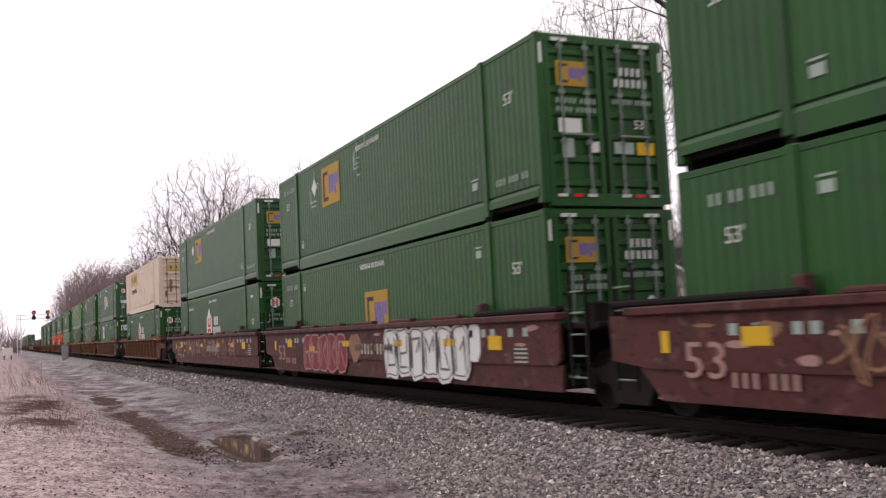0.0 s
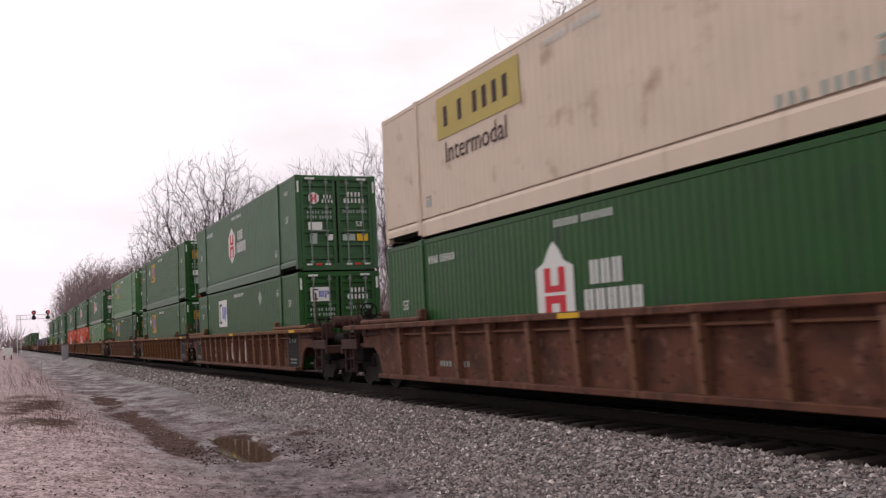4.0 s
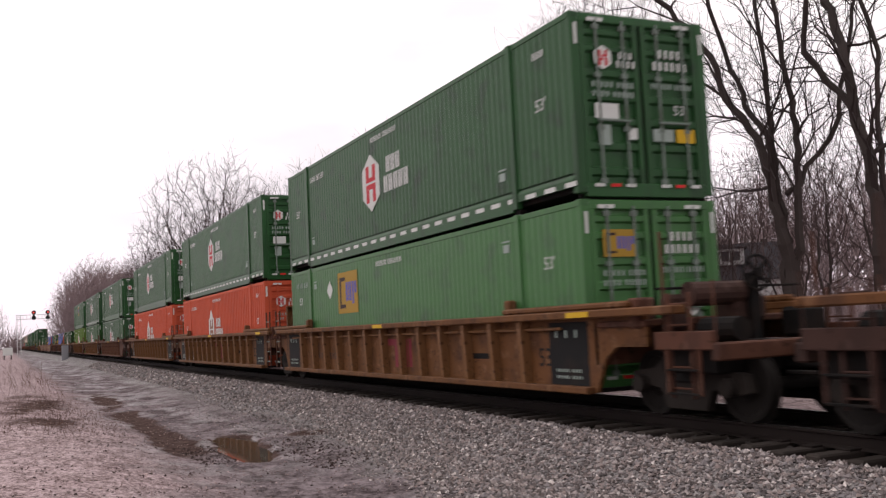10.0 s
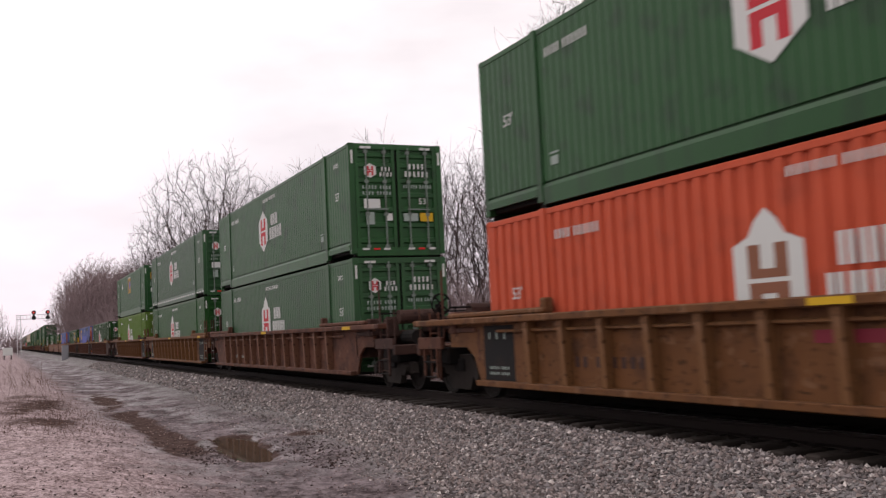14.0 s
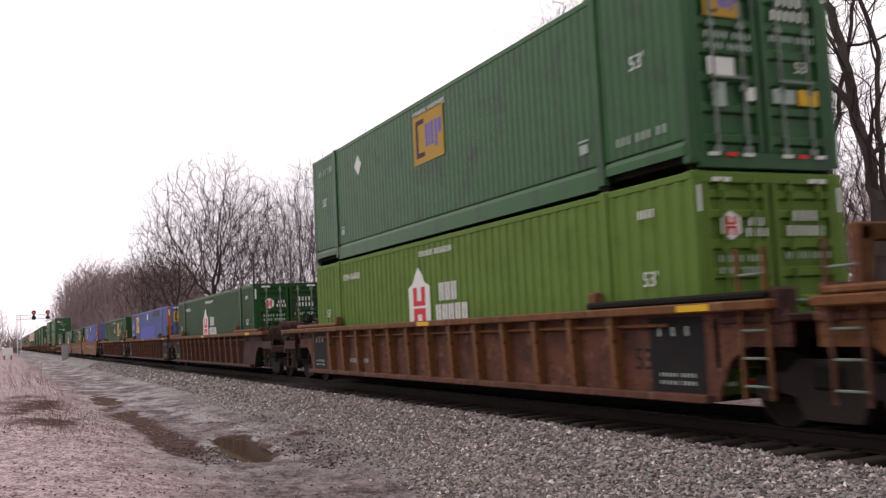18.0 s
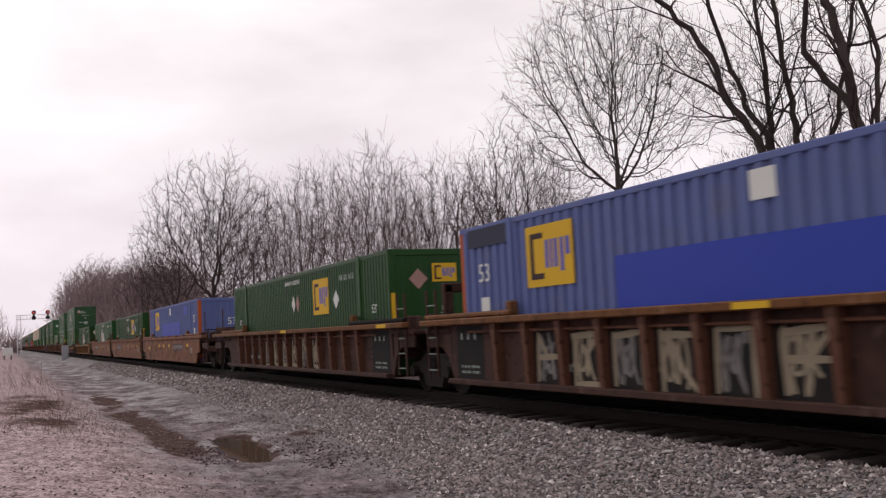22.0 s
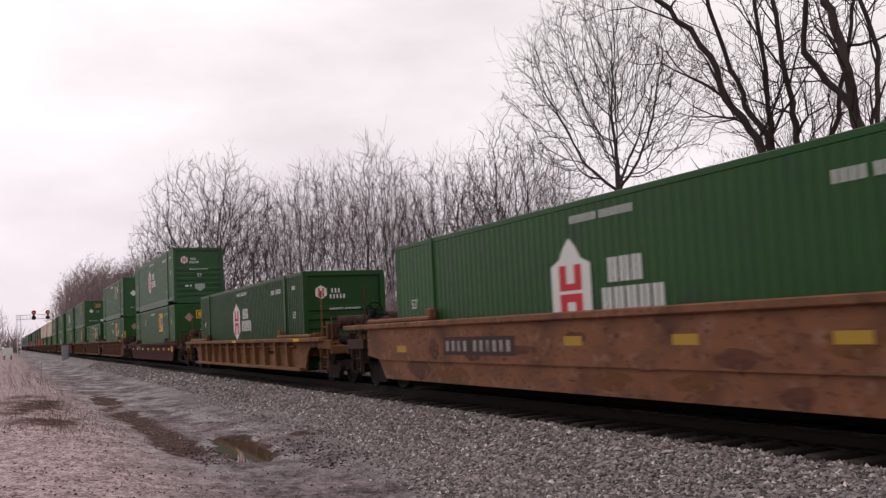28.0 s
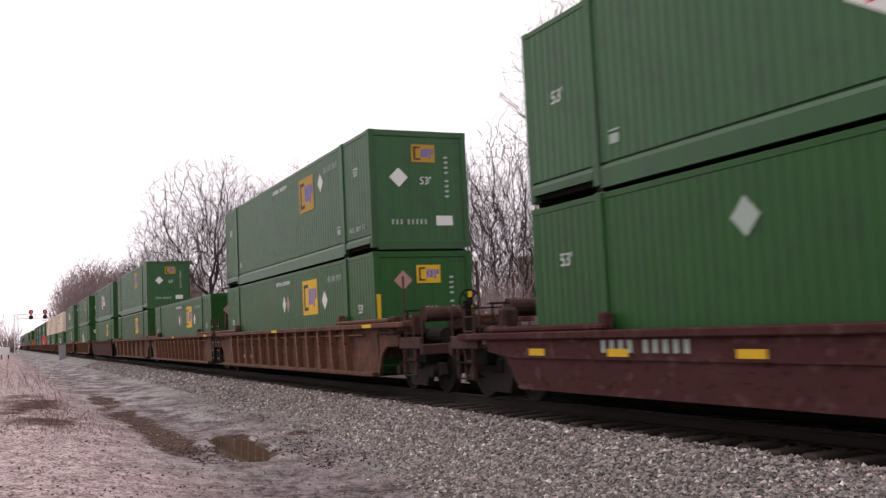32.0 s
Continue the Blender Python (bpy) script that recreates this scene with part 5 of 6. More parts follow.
        part("graffiti", outline(lump(g, 0.24, 0.34), 0.003, "white"), car, in_side(2.3, 1.08, 0.0), "white bubble graffiti letter")
        for k in range(5):
            shape = lump(g, 0.40, 0.48)
            part("graffiti", outline(shape, 0.003, "red_dark"), car, in_side(12.8 - 0.74 * k, 0.84, 0.0), "dark red graffiti letter")
            vs, fs = ribbon(shape, 0.045)
            part("graffiti", as_mesh("outline_ribbon", vs, fs, "faded_red"), car, in_side(12.8 - 0.74 * k, 0.84, 0.004), "pale outline of the red letter")
            vs, fs = strokes(g, 0.42, 0.6, 0.05)
            part("graffiti", as_mesh("strokes", vs, fs, "faded_red"), car, in_side(12.8 - 0.74 * k, 0.84, 0.004), "pale strokes of the red letter")
        part("graffiti", outline(blob(g, 0.5, 0.36, 14), 0.003, "stain"), car, in_side(8.8, 1.0, 0.0), "ochre graffiti patch")
        part("lettering", plates(glyph_bars((3, 4, 4), 0.14, 0.14), "stain"), car, in_side(7.6, 0.98, 0.0))
    elif words == "pale":
        for k in range(7):
            vs, fs = strokes(g, 0.72, 0.92, 0.16)
            part("graffiti", as_mesh("strokes", vs, fs, "spray"), car, in_side(12.89 - 1.07 * k, 0.80, deep + 0.002), "broad worn white graffiti letter")
            tag(12.89 - 1.07 * k, 0.82, 0.7, 0.85, "spray_grey", 0.05, "thin grey sprayed line")
    elif words.startswith("wild"):
        for k in range(6):
            f = (12.89 if words == "wild" else 10.75) - 1.07 * k
            part("graffiti", outline(lump(g, 0.62, 0.46), 0.003, "black_paint"), car, in_side(f, 0.80, -0.145), "black graffiti ground")
            vs, fs = strokes(g, 0.66, 0.74, 0.085)
            part("graffiti", as_mesh("strokes", vs, fs, "cream_spray"), car, in_side(f, 0.80, deep + 0.004), "cream graffiti letter")
            tag(f + 0.1, 0.84, 0.6, 0.8, "cream_spray" if k % 2 else "spray_grey", 0.06, "cream graffiti stroke")
    elif words == "end_tag":
        for k in range(3):
            f = 15.03 - 1.07 * k
            part("graffiti", outline(lump(g, 0.46, 0.46), 0.003, "black_paint"), car, in_side(f, 0.82, -0.145), "black graffiti ground")
            vs, fs = strokes(g, 0.52, 0.74, 0.11)
            part("graffiti", as_mesh("strokes", vs, fs, "spray"), car, in_side(f, 0.82, deep + 0.004), "broad pale graffiti letter")
    elif words == "loops":
        for k in range(8):
            tag(13.0 - 1.35 * k, 0.95 + g.uniform(-0.06, 0.06), 1.2, 0.75, "faded_red" if k % 3 else "stain", 0.04)
        for k in range(7):
            part("graffiti", outline(blob(g, 0.22, 0.12, 9), 0.003, "stain"), car, in_side(14.5 - 1.9 * k, 1.22 + g.uniform(-0.05, 0.08), 0.0), "faded pale smudge")
    if paint == "rust_red":
        part("lettering", letters("53", 0.46, "faded_red"), car, in_side(15.55, 0.80, 0.0) @ Matrix.Diagonal((1.3, 1, 1, 1)))
        part("reflector", plates(((-0.23, -0.11, 0.23, 0.11),), "yellow", 0.004), car, in_side(14.66, 1.11, 0.0), "yellow square panel")
        part("lettering", plates(glyph_bars((3, 3), 0.12, 0.18), "faded_red", 0.003), car, in_side(14.55, 0.60, 0.0))
        for k in range(14):
            part("paint_scuff", outline(blob(g, g.uniform(0.05, 0.30), g.uniform(0.02, 0.07), 11), 0.002, g.choice(("faded_red", "stain", "rust_lit_worn", "rust_lit_worn"))), car, in_side(g.uniform(0.2, 15.8), g.uniform(0.76, 1.30), -0.001), "pale scuff in the paint")
        part("reflector", plates(((-0.24, -0.12, 0.24, 0.12),), "yellow", 0.004), car, in_side(1.5, 1.06, 0.0), "yellow square panel")
        part("reflector", plates(((-0.08, -0.14, 0.08, 0.14),), "yellow", 0.004), car, in_side(16.3, 1.05, 0.0), "yellow square panel")
        part("lettering", plates(tuple((u, -0.06, u + 0.16, 0.08) for u in (-1.2, -0.7, -0.35, 0.3, 0.8)), "grey_mark"), car, in_side(1.3, 1.22, 0.0))
        part("lettering", plates(tuple((u, -0.06, u + 0.14, 0.08) for u in (-0.9, -0.5, 0.1, 0.35, 0.9)), "grey_mark"), car, in_side(14.2, 1.18, 0.0))
    if paint == "umber":
        for k in range(18):
            part("paint_patch", outline(blob(g, g.uniform(0.25, 0.7), g.uniform(0.08, 0.22), 14), 0.002, g.choice(("rust", "rust_lit_worn", "tan"))), car,
                 in_side(0.8 + 0.86 * k, g.uniform(0.8, 1.15) if k % 2 else g.uniform(0.4, 0.55), 0.0 if k % 2 else -0.034), "ragged patch of touched-up paint")
    return car


def rib_piece(top, paint):
    """A pressed upright rib: wide at the foot, flanged at its head."""
    bm = bmesh.new()
    prof = [(-0.062, 0.31), (0.062, 0.31), (0.062, top - 0.20), (0.085, top - 0.06), (-0.085, top - 0.06), (-0.062, top - 0.20)]
    back = [bm.verts.new((0, y, z)) for y, z in prof]
    front = [bm.verts.new((-0.175 if z > 0.5 else -0.12, y, z)) for y, z in prof]
    bm.faces.new(front)
    for i in range(len(prof)):
        j = (i + 1) % len(prof)
        bm.faces.new((back[i], back[j], front[j], front[i]))
    bmesh.ops.recalc_face_normals(bm, faces=list(bm.faces))
    return finish("rib", bm, paint)


# ---------------------------------------------------------------- the train
# offset of the load's near end at the start, then wagon style and paint, graffiti, upper load, lower load
D, N_, HN = "door", "square_nose", "ribbed_nose"
TRAIN = [
    (-6.35, "flat", "rust_red", "loops", ("green", "square", D), ("green", "square_mid", D)),
    (13.15, "flat", "rust_red", "bubble", ("green", "square", D), ("green", "square_mid", D)),
    (32.43, "flat", "rust_red", "loops", ("green_dull", "square", D), ("green", "house", D)),
    (55.88, "rib", "rust", "", ("cream", "cream_name", D), ("green", "house", D)),
    (79.37, "rib", "rust", "EOFK", ("green_dull", "hex", D), ("green", "square_w", D)),
    (98.93, "rib", "rust", "pale", ("green", "square", D), ("green", "square", D)),
    (118.61, "rib", "rust", "NAVER", ("green_light", "square", D), ("green_bottle", "square", D)),
    (142.11, "rib", "tan", "", ("green_dark", "hex", D), ("green_light", "square", D)),
    (161.67, "rib", "tan", "end_tag", ("green_dark", "hex", D), ("orange", "house", D)),
    (181.42, "rib", "tan", "", ("green_dark", "hex", D), ("orange", "house", D)),
    (204.94, "rib", "rust", "", ("green_dark", "hex", D), ("green_dull", "house", D)),
    (224.75, "rib", "tan", "", ("green_dull", "hex", D), ("green", "house", D)),
    (244.41, "rib", "rust", "", ("green_dark", "square_near", D), ("lime", "house", D)),
    (268.16, "rib", "rust_dim", "", None, ("green_deep", "house", D)),
    (287.85, "rib", "rust_dim", "wild", None, ("blue", "blue", D)),
    (307.81, "rib", "rust_dim", "wild_low", None, ("green_deep", "square", N_)),
    (331.59, "flat", "umber", "", None, ("blue", "blue", "plain")),
    (351.14, "flat", "umber", "", None, ("green_deep", "square", N_)),
    (370.69, "flat", "umber", "", None, ("green", "house", HN)),
    (394.19, "rib", "amber", "", None, ("green_deep", "hex", HN)),
    (417.73, "low", "maroon", "", ("green_dull", "hex", HN), ("green", "square_far", N_)),
    (441.29, "rib", "rust", "", ("green_dull", "square", N_), ("green", "square", N_)),
    (460.76, "rib", "rust", "", None, ("green", "square", N_)),
    (480.20, "rib", "rust", "", ("green_dull", "square", N_), ("green", "square", N_)),
    (499.90, "flat", "maroon", "", ("green_dull", "hex", HN), ("green", "square", N_)),
    (523.30, "rib", "rust", "", ("green", "square", N_), ("green", "house", HN)),
    (546.70, "rib", "rust", "", ("green_dull", "hex", HN), ("green", "square", N_)),
    (570.20, "rib", "rust", "", ("cream", "cream_name", D), ("green", "house", D)),
    (593.70, "rib", "rust", "", ("cream", "cream_name", D), ("green", "house", D)),
    (613.30, "rib", "rust", "", ("cream", "cream_name", D), ("green", "house", D)),
]
g = random.Random(12)
y_next = 636.8
for k in range(16):
    TRAIN.append((y_next, "rib", g.choice(("rust", "rust", "maroon")), "", (g.choice(("green", "green_dull", "green_dark")), "hex", D) if g.random() < 0.7 else None,
                  (g.choice(("green", "green_dull", "orange", "blue", "green")), "house", D)))
    y_next += 19.6 if k % 3 else 23.5
# where some boxes carry their square logo and diamond: along, up, size, diamond along and up, height of the length mark
SPECIAL["square_mid"] = (7.85, 1.42, 1.0, 0, 0, 1.95)
SPECIAL["square_near"] = (8.1, 2.02, 1.0, 12.4, 2.15, 1.58)
SPECIAL["square_w"] = (10.95, 1.97, 1.0, 4.75, 2.3, 1.95)
SPECIAL["square_far"] = (4.88, 2.02, 0.96, 11.2, 2.15, 1.95)
Z_LOW = 0.357
Z_UP = Z_LOW + H + 0.09
MOVING = []
for i, (y0, style, paint, words, up, low) in enumerate(TRAIN):
    near_open = i == 0 or y0 - TRAIN[i - 1][0] > 21.5
    far_open = i + 1 == len(TRAIN) or TRAIN[i + 1][0] - y0 > 21.5
    if i == 0:
        near_open = True
    distant = i > 22
    m = at(XC, y0, 0)
    MOVING.append((well_wagon(m, "rib" if style == "rib" else "flat", paint, near_open, far_open, words, style == "low", distant,
                              1.37 if i in (3, 19) else 1.1, "tan" if paint in ("rust", "rust_dim", "umber") and i in (4, 5, 6, 11, 12, 13, 14, 15, 17) else None, i in (5, 12), {15: 1, 6: 1, 13: 3}.get(i, 2) if i in (4, 5, 6, 7, 8, 9, 11, 12, 13, 14, 15) else 0), m))
    for load, z in ((low, Z_LOW), (up, Z_UP)):
        if load:
            c, logo, end = load
            m = at(XC, y0 + L / 2, z)
            MOVING.append((container(m, c, "house" if logo == "blue" and distant else logo, end, z > 1, (i in (7, 8, 11) and z > 1) or (i in (15, 17, 21) and z < 1), 9 if i == 1 and z > 1 else False, distant), m))

# ---------------------------------------------------------------- bare trees
def tubes(name, segs, sides, material):
    """Tapered limbs, given as rows of start, end, radius at each."""
    s = np.asarray(segs, float)
    p, q, r0, r1 = s[:, 0:3], s[:, 3:6], s[:, 6], s[:, 7]
    d = q - p
    d /= np.linalg.norm(d, axis=1, keepdims=True) + 1e-9
    ref = np.where(np.abs(d[:, 2:3]) > 0.9, np.array([[1.0, 0, 0]]), np.array([[0, 0, 1.0]]))
    if sides > 4:
        # limbs reach back into one another at the joints
        p = p - d * (0.6 * r0)[:, None]
    a = np.cross(d, ref)
    a /= np.linalg.norm(a, axis=1, keepdims=True) + 1e-9
    b = np.cross(d, a)
    ang = 2 * np.pi * np.arange(sides) / sides
    ring = np.cos(ang)[None, :, None] * a[:, None] + np.sin(ang)[None, :, None] * b[:, None]
    v = np.concatenate([p[:, None] + ring * r0[:, None, None], q[:, None] + ring * r1[:, None, None]], 1)
    n = len(s)
    k = np.arange(sides)
    f = np.stack([k, (k + 1) % sides, sides + (k + 1) % sides, sides + k], -1)
    f = f[None] + (2 * sides * np.arange(n))[:, None, None]
    me = bpy.data.meshes.new(name)
    me.from_pydata(v.reshape(-1, 3), [], f.reshape(-1, 4))
    me.materials.append(M[material])
    return me


def grow(rng, stems, depth=9, angle=24.0, ratio=0.80, tri=0.25, twig=0.010, wander=0.06, rise=0.06, side=0.4):
    """A bare tree on given stems, whose limbs fork again and again: thick ones for the trunk, thin ones for the crown."""
    thick, thin = [], []

    def limb(p, d, length, r, level):
        n = 3 if level < 3 else 2
        for k in range(n):
            d = d + rng.normal(0, wander, 3) + np.array([0, 0, rise])
            d /= np.linalg.norm(d)
            q = p + d * length / n
            r1 = max(r * 0.90, twig * 0.8)
            (thick if level < 3 else thin).append((*p, *q, max(r, twig), r1))
            p, r = q, r1
        if level >= depth:
            return
        turn = rng.uniform(0, 2 * np.pi)
        count = 3 if rng.random() < tri else 2
        ref = np.array([1.0, 0.3, 0.2])
        a = np.cross(d, ref)
        a /= np.linalg.norm(a)
        b = np.cross(d, a)
        for k in range(count):
            lean = radians(angle * rng.uniform(0.55, 1.35))
            az = turn + 2 * np.pi * k / count + rng.uniform(-0.4, 0.4)
            out = d * math.cos(lean) + (a * math.cos(az) + b * math.sin(az)) * math.sin(lean)
            share = rng.uniform(0.80, 1.0)
            limb(p, out, length * ratio * rng.uniform(0.85, 1.12), r * (0.78 if count == 2 else 0.70) * share, level + 1)
        for _ in range(2):
            if rng.random() < side:
                lean, az = radians(angle * rng.uniform(1.1, 1.8)), rng.uniform(0, 6.28)
                out = d * math.cos(lean) + (a * math.cos(az) + b * math.sin(az)) * math.sin(lean)
                limb(p - d * length * rng.uniform(0.25, 0.8), out, length * ratio * rng.uniform(0.6, 0.95), max(r * 0.45, twig), level + rng.integers(1, 3))

    for r0, path in stems:
        q = [np.array([a, rng.normal(0, 0.25) if k else 0.0, b]) for k, (a, b) in enumerate(path)]
        q.append(q[-1] * 2 - q[-2] + np.array([0, 0.3, 0.4]))
        r = r0
        for a, b in zip(q, q[1:]):
            n = max(2, int(np.linalg.norm(b - a) / 0.45))
            p = a
            for k in range(n):
                e = a + (b - a) * (k + 1) / n + (rng.normal(0, 0.05, 3) if k < n - 1 else 0)
                r1 = max(r * 0.965, 0.02)
                thick.append((*p, *e, r, r1))
                p, r = e, r1
                if p[2] > 5.0 and rng.random() < 0.46:
                    way = (b - a) / np.linalg.norm(b - a) + rng.normal(0, 0.62, 3)
                    limb(p, way / np.linalg.norm(way), rng.uniform(0.8, 1.7), r * rng.uniform(0.22, 0.5), depth - rng.integers(3, 5))
        limb(p, (b - a) / np.linalg.norm(b - a), 1.6, r, 2)
    return thick, thin


def colonise(rng, tall, wide, trunk, low, count=1500, step=0.34, kill=0.5, tip=0.010, bias=0.10, crook=0.22, twigs=0.55, lean=0.0, power=2.35, stems=1, out=0.62, bole=0.62):
    """A bare tree that grows towards points strewn through its crown (an egg of that width, from low to tall), with fine side twigs."""
    mid, half = (tall + low) / 2, (tall - low) / 2
    g = rng.normal(0, 1, (count, 3))
    g /= np.linalg.norm(g, axis=1, keepdims=True)
    goal = g * (rng.random((count, 1)) ** out)
    # lobes make the crown's outline uneven
    lobes = rng.normal(0, 1, (14, 3))
    lobes /= np.linalg.norm(lobes, axis=1, keepdims=True)
    goal *= 0.80 + 0.22 * np.max(g @ lobes.T, axis=1, keepdims=True) ** 3
    narrow = 1 - 0.18 * goal[:, 2:3]
    goal = goal * np.concatenate([narrow * wide / 2, narrow * wide / 2, np.full_like(narrow, half)], 1) + np.array([lean, 0, mid])
    pos, parent, way = [np.zeros(3)], [-1], [np.array([0, 0, 1.0])]
    for q in range(stems):
        at_node, d = 0, np.array([0, 0, 1.0])
        if stems > 1:
            d = np.array([math.cos(6.28 * q / stems + 0.6) * 0.16, math.sin(6.28 * q / stems + 0.6) * 0.16, 1.0])
        for _ in range(int(trunk / step)):
            d = d + rng.normal(0, 0.05, 3)
            d /= np.linalg.norm(d)
            pos.append(pos[at_node] + d * step)
            parent.append(at_node)
            way.append(d)
            at_node = len(pos) - 1
    P = np.array(pos)
    first = max(1, int(bole * trunk / step))
    d2 = np.linalg.norm(goal[:, None] - P[None], axis=2)
    d2[:, :first] = 1e9
    near, dist = d2.argmin(1), d2.min(1)
    alive = np.ones(count, bool)
    for _ in range(150):
        live = np.nonzero(alive)[0]
        if not len(live):
            break
        fresh = []
        for n in np.unique(near[live]):
            pull = goal[live[near[live] == n]] - pos[n]
            pull /= np.linalg.norm(pull, axis=1, keepdims=True) + 1e-9
            d = pull.mean(0) + 0.55 * way[n] + rng.normal(0, crook, 3) + np.array([0, 0, bias])
            d /= np.linalg.norm(d) + 1e-9
            pos.append(pos[n] + d * step)
            parent.append(int(n))
            way.append(d)
            fresh.append(len(pos) - 1)
        dn = np.linalg.norm(goal[live][:, None] - np.array([pos[k] for k in fresh])[None], axis=2)
        best = dn.argmin(1)
        better = dn[np.arange(len(live)), best] < dist[live]
        near[live[better]] = np.array(fresh)[best[better]]
        dist[live[better]] = dn[np.arange(len(live)), best][better]
        alive[live[dist[live] < kill]] = False
        stuck = live[~better & (rng.random(len(live)) < 0.06)]
        alive[stuck] = False
    load = np.zeros(len(pos))
    kids = np.zeros(len(pos), int)
    for k in range(len(pos) - 1, 0, -1):
        if load[k] == 0:
            load[k] = tip ** power
        load[parent[k]] += load[k]
        kids[parent[k]] += 1
    rad = load ** (1 / power)
    thick, thin = [], []
    for k in range(1, len(pos)):
        n = parent[k]
        r0 = min(rad[n], rad[k] * 1.25) if n else rad[k] * 1.4
        (thick if rad[k] > 0.055 else thin).append((*pos[n], *pos[k], r0, rad[k]))
        if rad[k] < 0.030:
            for _ in range(2 if kids[k] == 0 else 1):
                if rng.random() < twigs:
                    d = way[k] + rng.normal(0, 0.62, 3) + np.array([0, 0, 0.35])
                    e = pos[k] + d * rng.uniform(0.22, 0.5)
                    thin.append((*pos[k], *e, tip * 0.9, tip * 0.65))
                    if rng.random() < 0.6:
                        f = e + (d + rng.normal(0, 0.45, 3)) * rng.uniform(0.2, 0.4)
                        thin.append((*e, *f, tip * 0.65, tip * 0.45))
    return thick, thin


def tree_kind(key, seed, twig_mat, **how):
    def make():
        thick, thin = (grow if "stems" in how and isinstance(how["stems"], tuple) else colonise)(np.random.default_rng(seed), **how)
        return tubes("trunk", thick, 6, "bark"), tubes("crown", thin, 3, twig_mat)
    return kept(("tree", key), make)


def tree(key, x, y, scale, turn, label, seed=1, twig_mat="twig", group="", **how):
    t, c = tree_kind(key, seed, twig_mat, **how)
    z = float(height(np.array([x]), np.array([y]))[0]) - 0.1
    ob = thing("tree", Matrix.Translation((x, y, z)) @ Matrix.Rotation(radians(turn), 4, "Z") @ Matrix.Scale(scale, 4), label, "tree", group)
    part("trunk", t, ob)
    part("crown", c, ob, label="bare twigs of the crown")
    return ob


def ray_place(ux, uy, dist):
    return ux * dist, uy * dist


x, y = ray_place(0.611, 0.7917, 46)
tree("fan", x, y, 1.0, 144, "bare leafless tree with a wide fan of twigs", 22, "twig_dark", tall=18.6, wide=11.2, trunk=7.8, low=7.4, count=3000, step=0.28, kill=0.35, tip=0.0085, crook=0.17, twigs=0.7, bias=0.22, lean=1.7, bole=0.93)
# stems of the two heavy trees: radius at the foot, then (sideways, up)
STEMS_A = ((0.26, ((-0.1, 0.0), (0.0, 3.8), (-0.7, 7.8), (-1.7, 9.4), (-2.1, 11.0), (-2.7, 12.1), (-3.8, 13.3))), (0.15, ((0.0, 3.8), (-0.4, 8.0), (-1.1, 9.2), (-1.6, 11.1), (-2.0, 12.6))), (0.18, ((-0.1, 0.0), (-0.3, 7.8), (-0.3, 9.4), (-0.4, 11.2), (-0.5, 12.7))), (0.22, ((0.1, 0.0), (0.5, 7.7), (0.4, 9.5), (0.2, 11.5), (0.1, 12.6))), (0.1, ((0.1, 5.9), (1.2, 7.2), (1.9, 8.3), (2.3, 10.3))))
STEMS_B = ((0.26, ((-0.0, 2.7), (-0.1, 6.4), (-0.4, 7.6), (-0.5, 9.0), (-0.8, 10.8), (-1.0, 11.4))), (0.11, ((-0.4, 7.8), (-1.1, 8.9), (-1.7, 9.9), (-1.5, 11.2))), (0.16, ((0.1, 0.0), (0.2, 6.0), (0.2, 7.6), (0.4, 9.6), (-0.0, 11.3))))
x, y = ray_place(0.706, 0.708, 34)
tree("dark", x, y, 1.0, -44.9, "tall dark bare tree forking into several heavy limbs", 5, "twig_dark", stems=STEMS_A, depth=7, angle=26, ratio=0.80, tri=0.1, side=0.34, twig=0.007, wander=0.12, rise=0.03)
x, y = ray_place(0.762, 0.647, 31)
tree("dark_two", x, y, 1.0, -49.7, "tall dark bare tree with crooked limbs", 9, "twig_dark", stems=STEMS_B, depth=7, angle=26, ratio=0.80, tri=0.1, side=0.34, twig=0.007, wander=0.12, rise=0.03)
row = random.Random(31)
ROW = "slender bare tree in the row behind the track"
kinds = {"wide": (53, "twig", dict(tall=15, wide=11.6, trunk=4.2, low=3.0, count=2000, step=0.30, kill=0.42, tip=0.0112, crook=0.30, twigs=0.7, bias=0.16)),
         "upright": (41, "twig_pale", dict(tall=15, wide=5.6, trunk=4.5, low=2.6, count=1250, step=0.30, kill=0.42, tip=0.0102, bias=0.20, crook=0.30, twigs=0.7, stems=2)),
         "middle": (43, "twig", dict(tall=15, wide=7.6, trunk=3.6, low=2.4, count=1500, step=0.30, kill=0.43, tip=0.0102, bias=0.20, crook=0.30, twigs=0.7, stems=2)),
         "bushy": (47, "twig", dict(tall=15, wide=9.0, trunk=2.2, low=1.8, count=1600, step=0.30, kill=0.44, tip=0.011, bias=0.20, crook=0.30, twigs=0.7, stems=3))}


def row_tree(ux, dist, tall, key, label=ROW, group="row of trees behind the track"):
    seed, twig, how = kinds[key]
    tree("row_" + key, ux * dist, math.sqrt(1 - ux * ux) * dist, tall / 15, row.uniform(0, 360), label, seed, twig, group, **how)


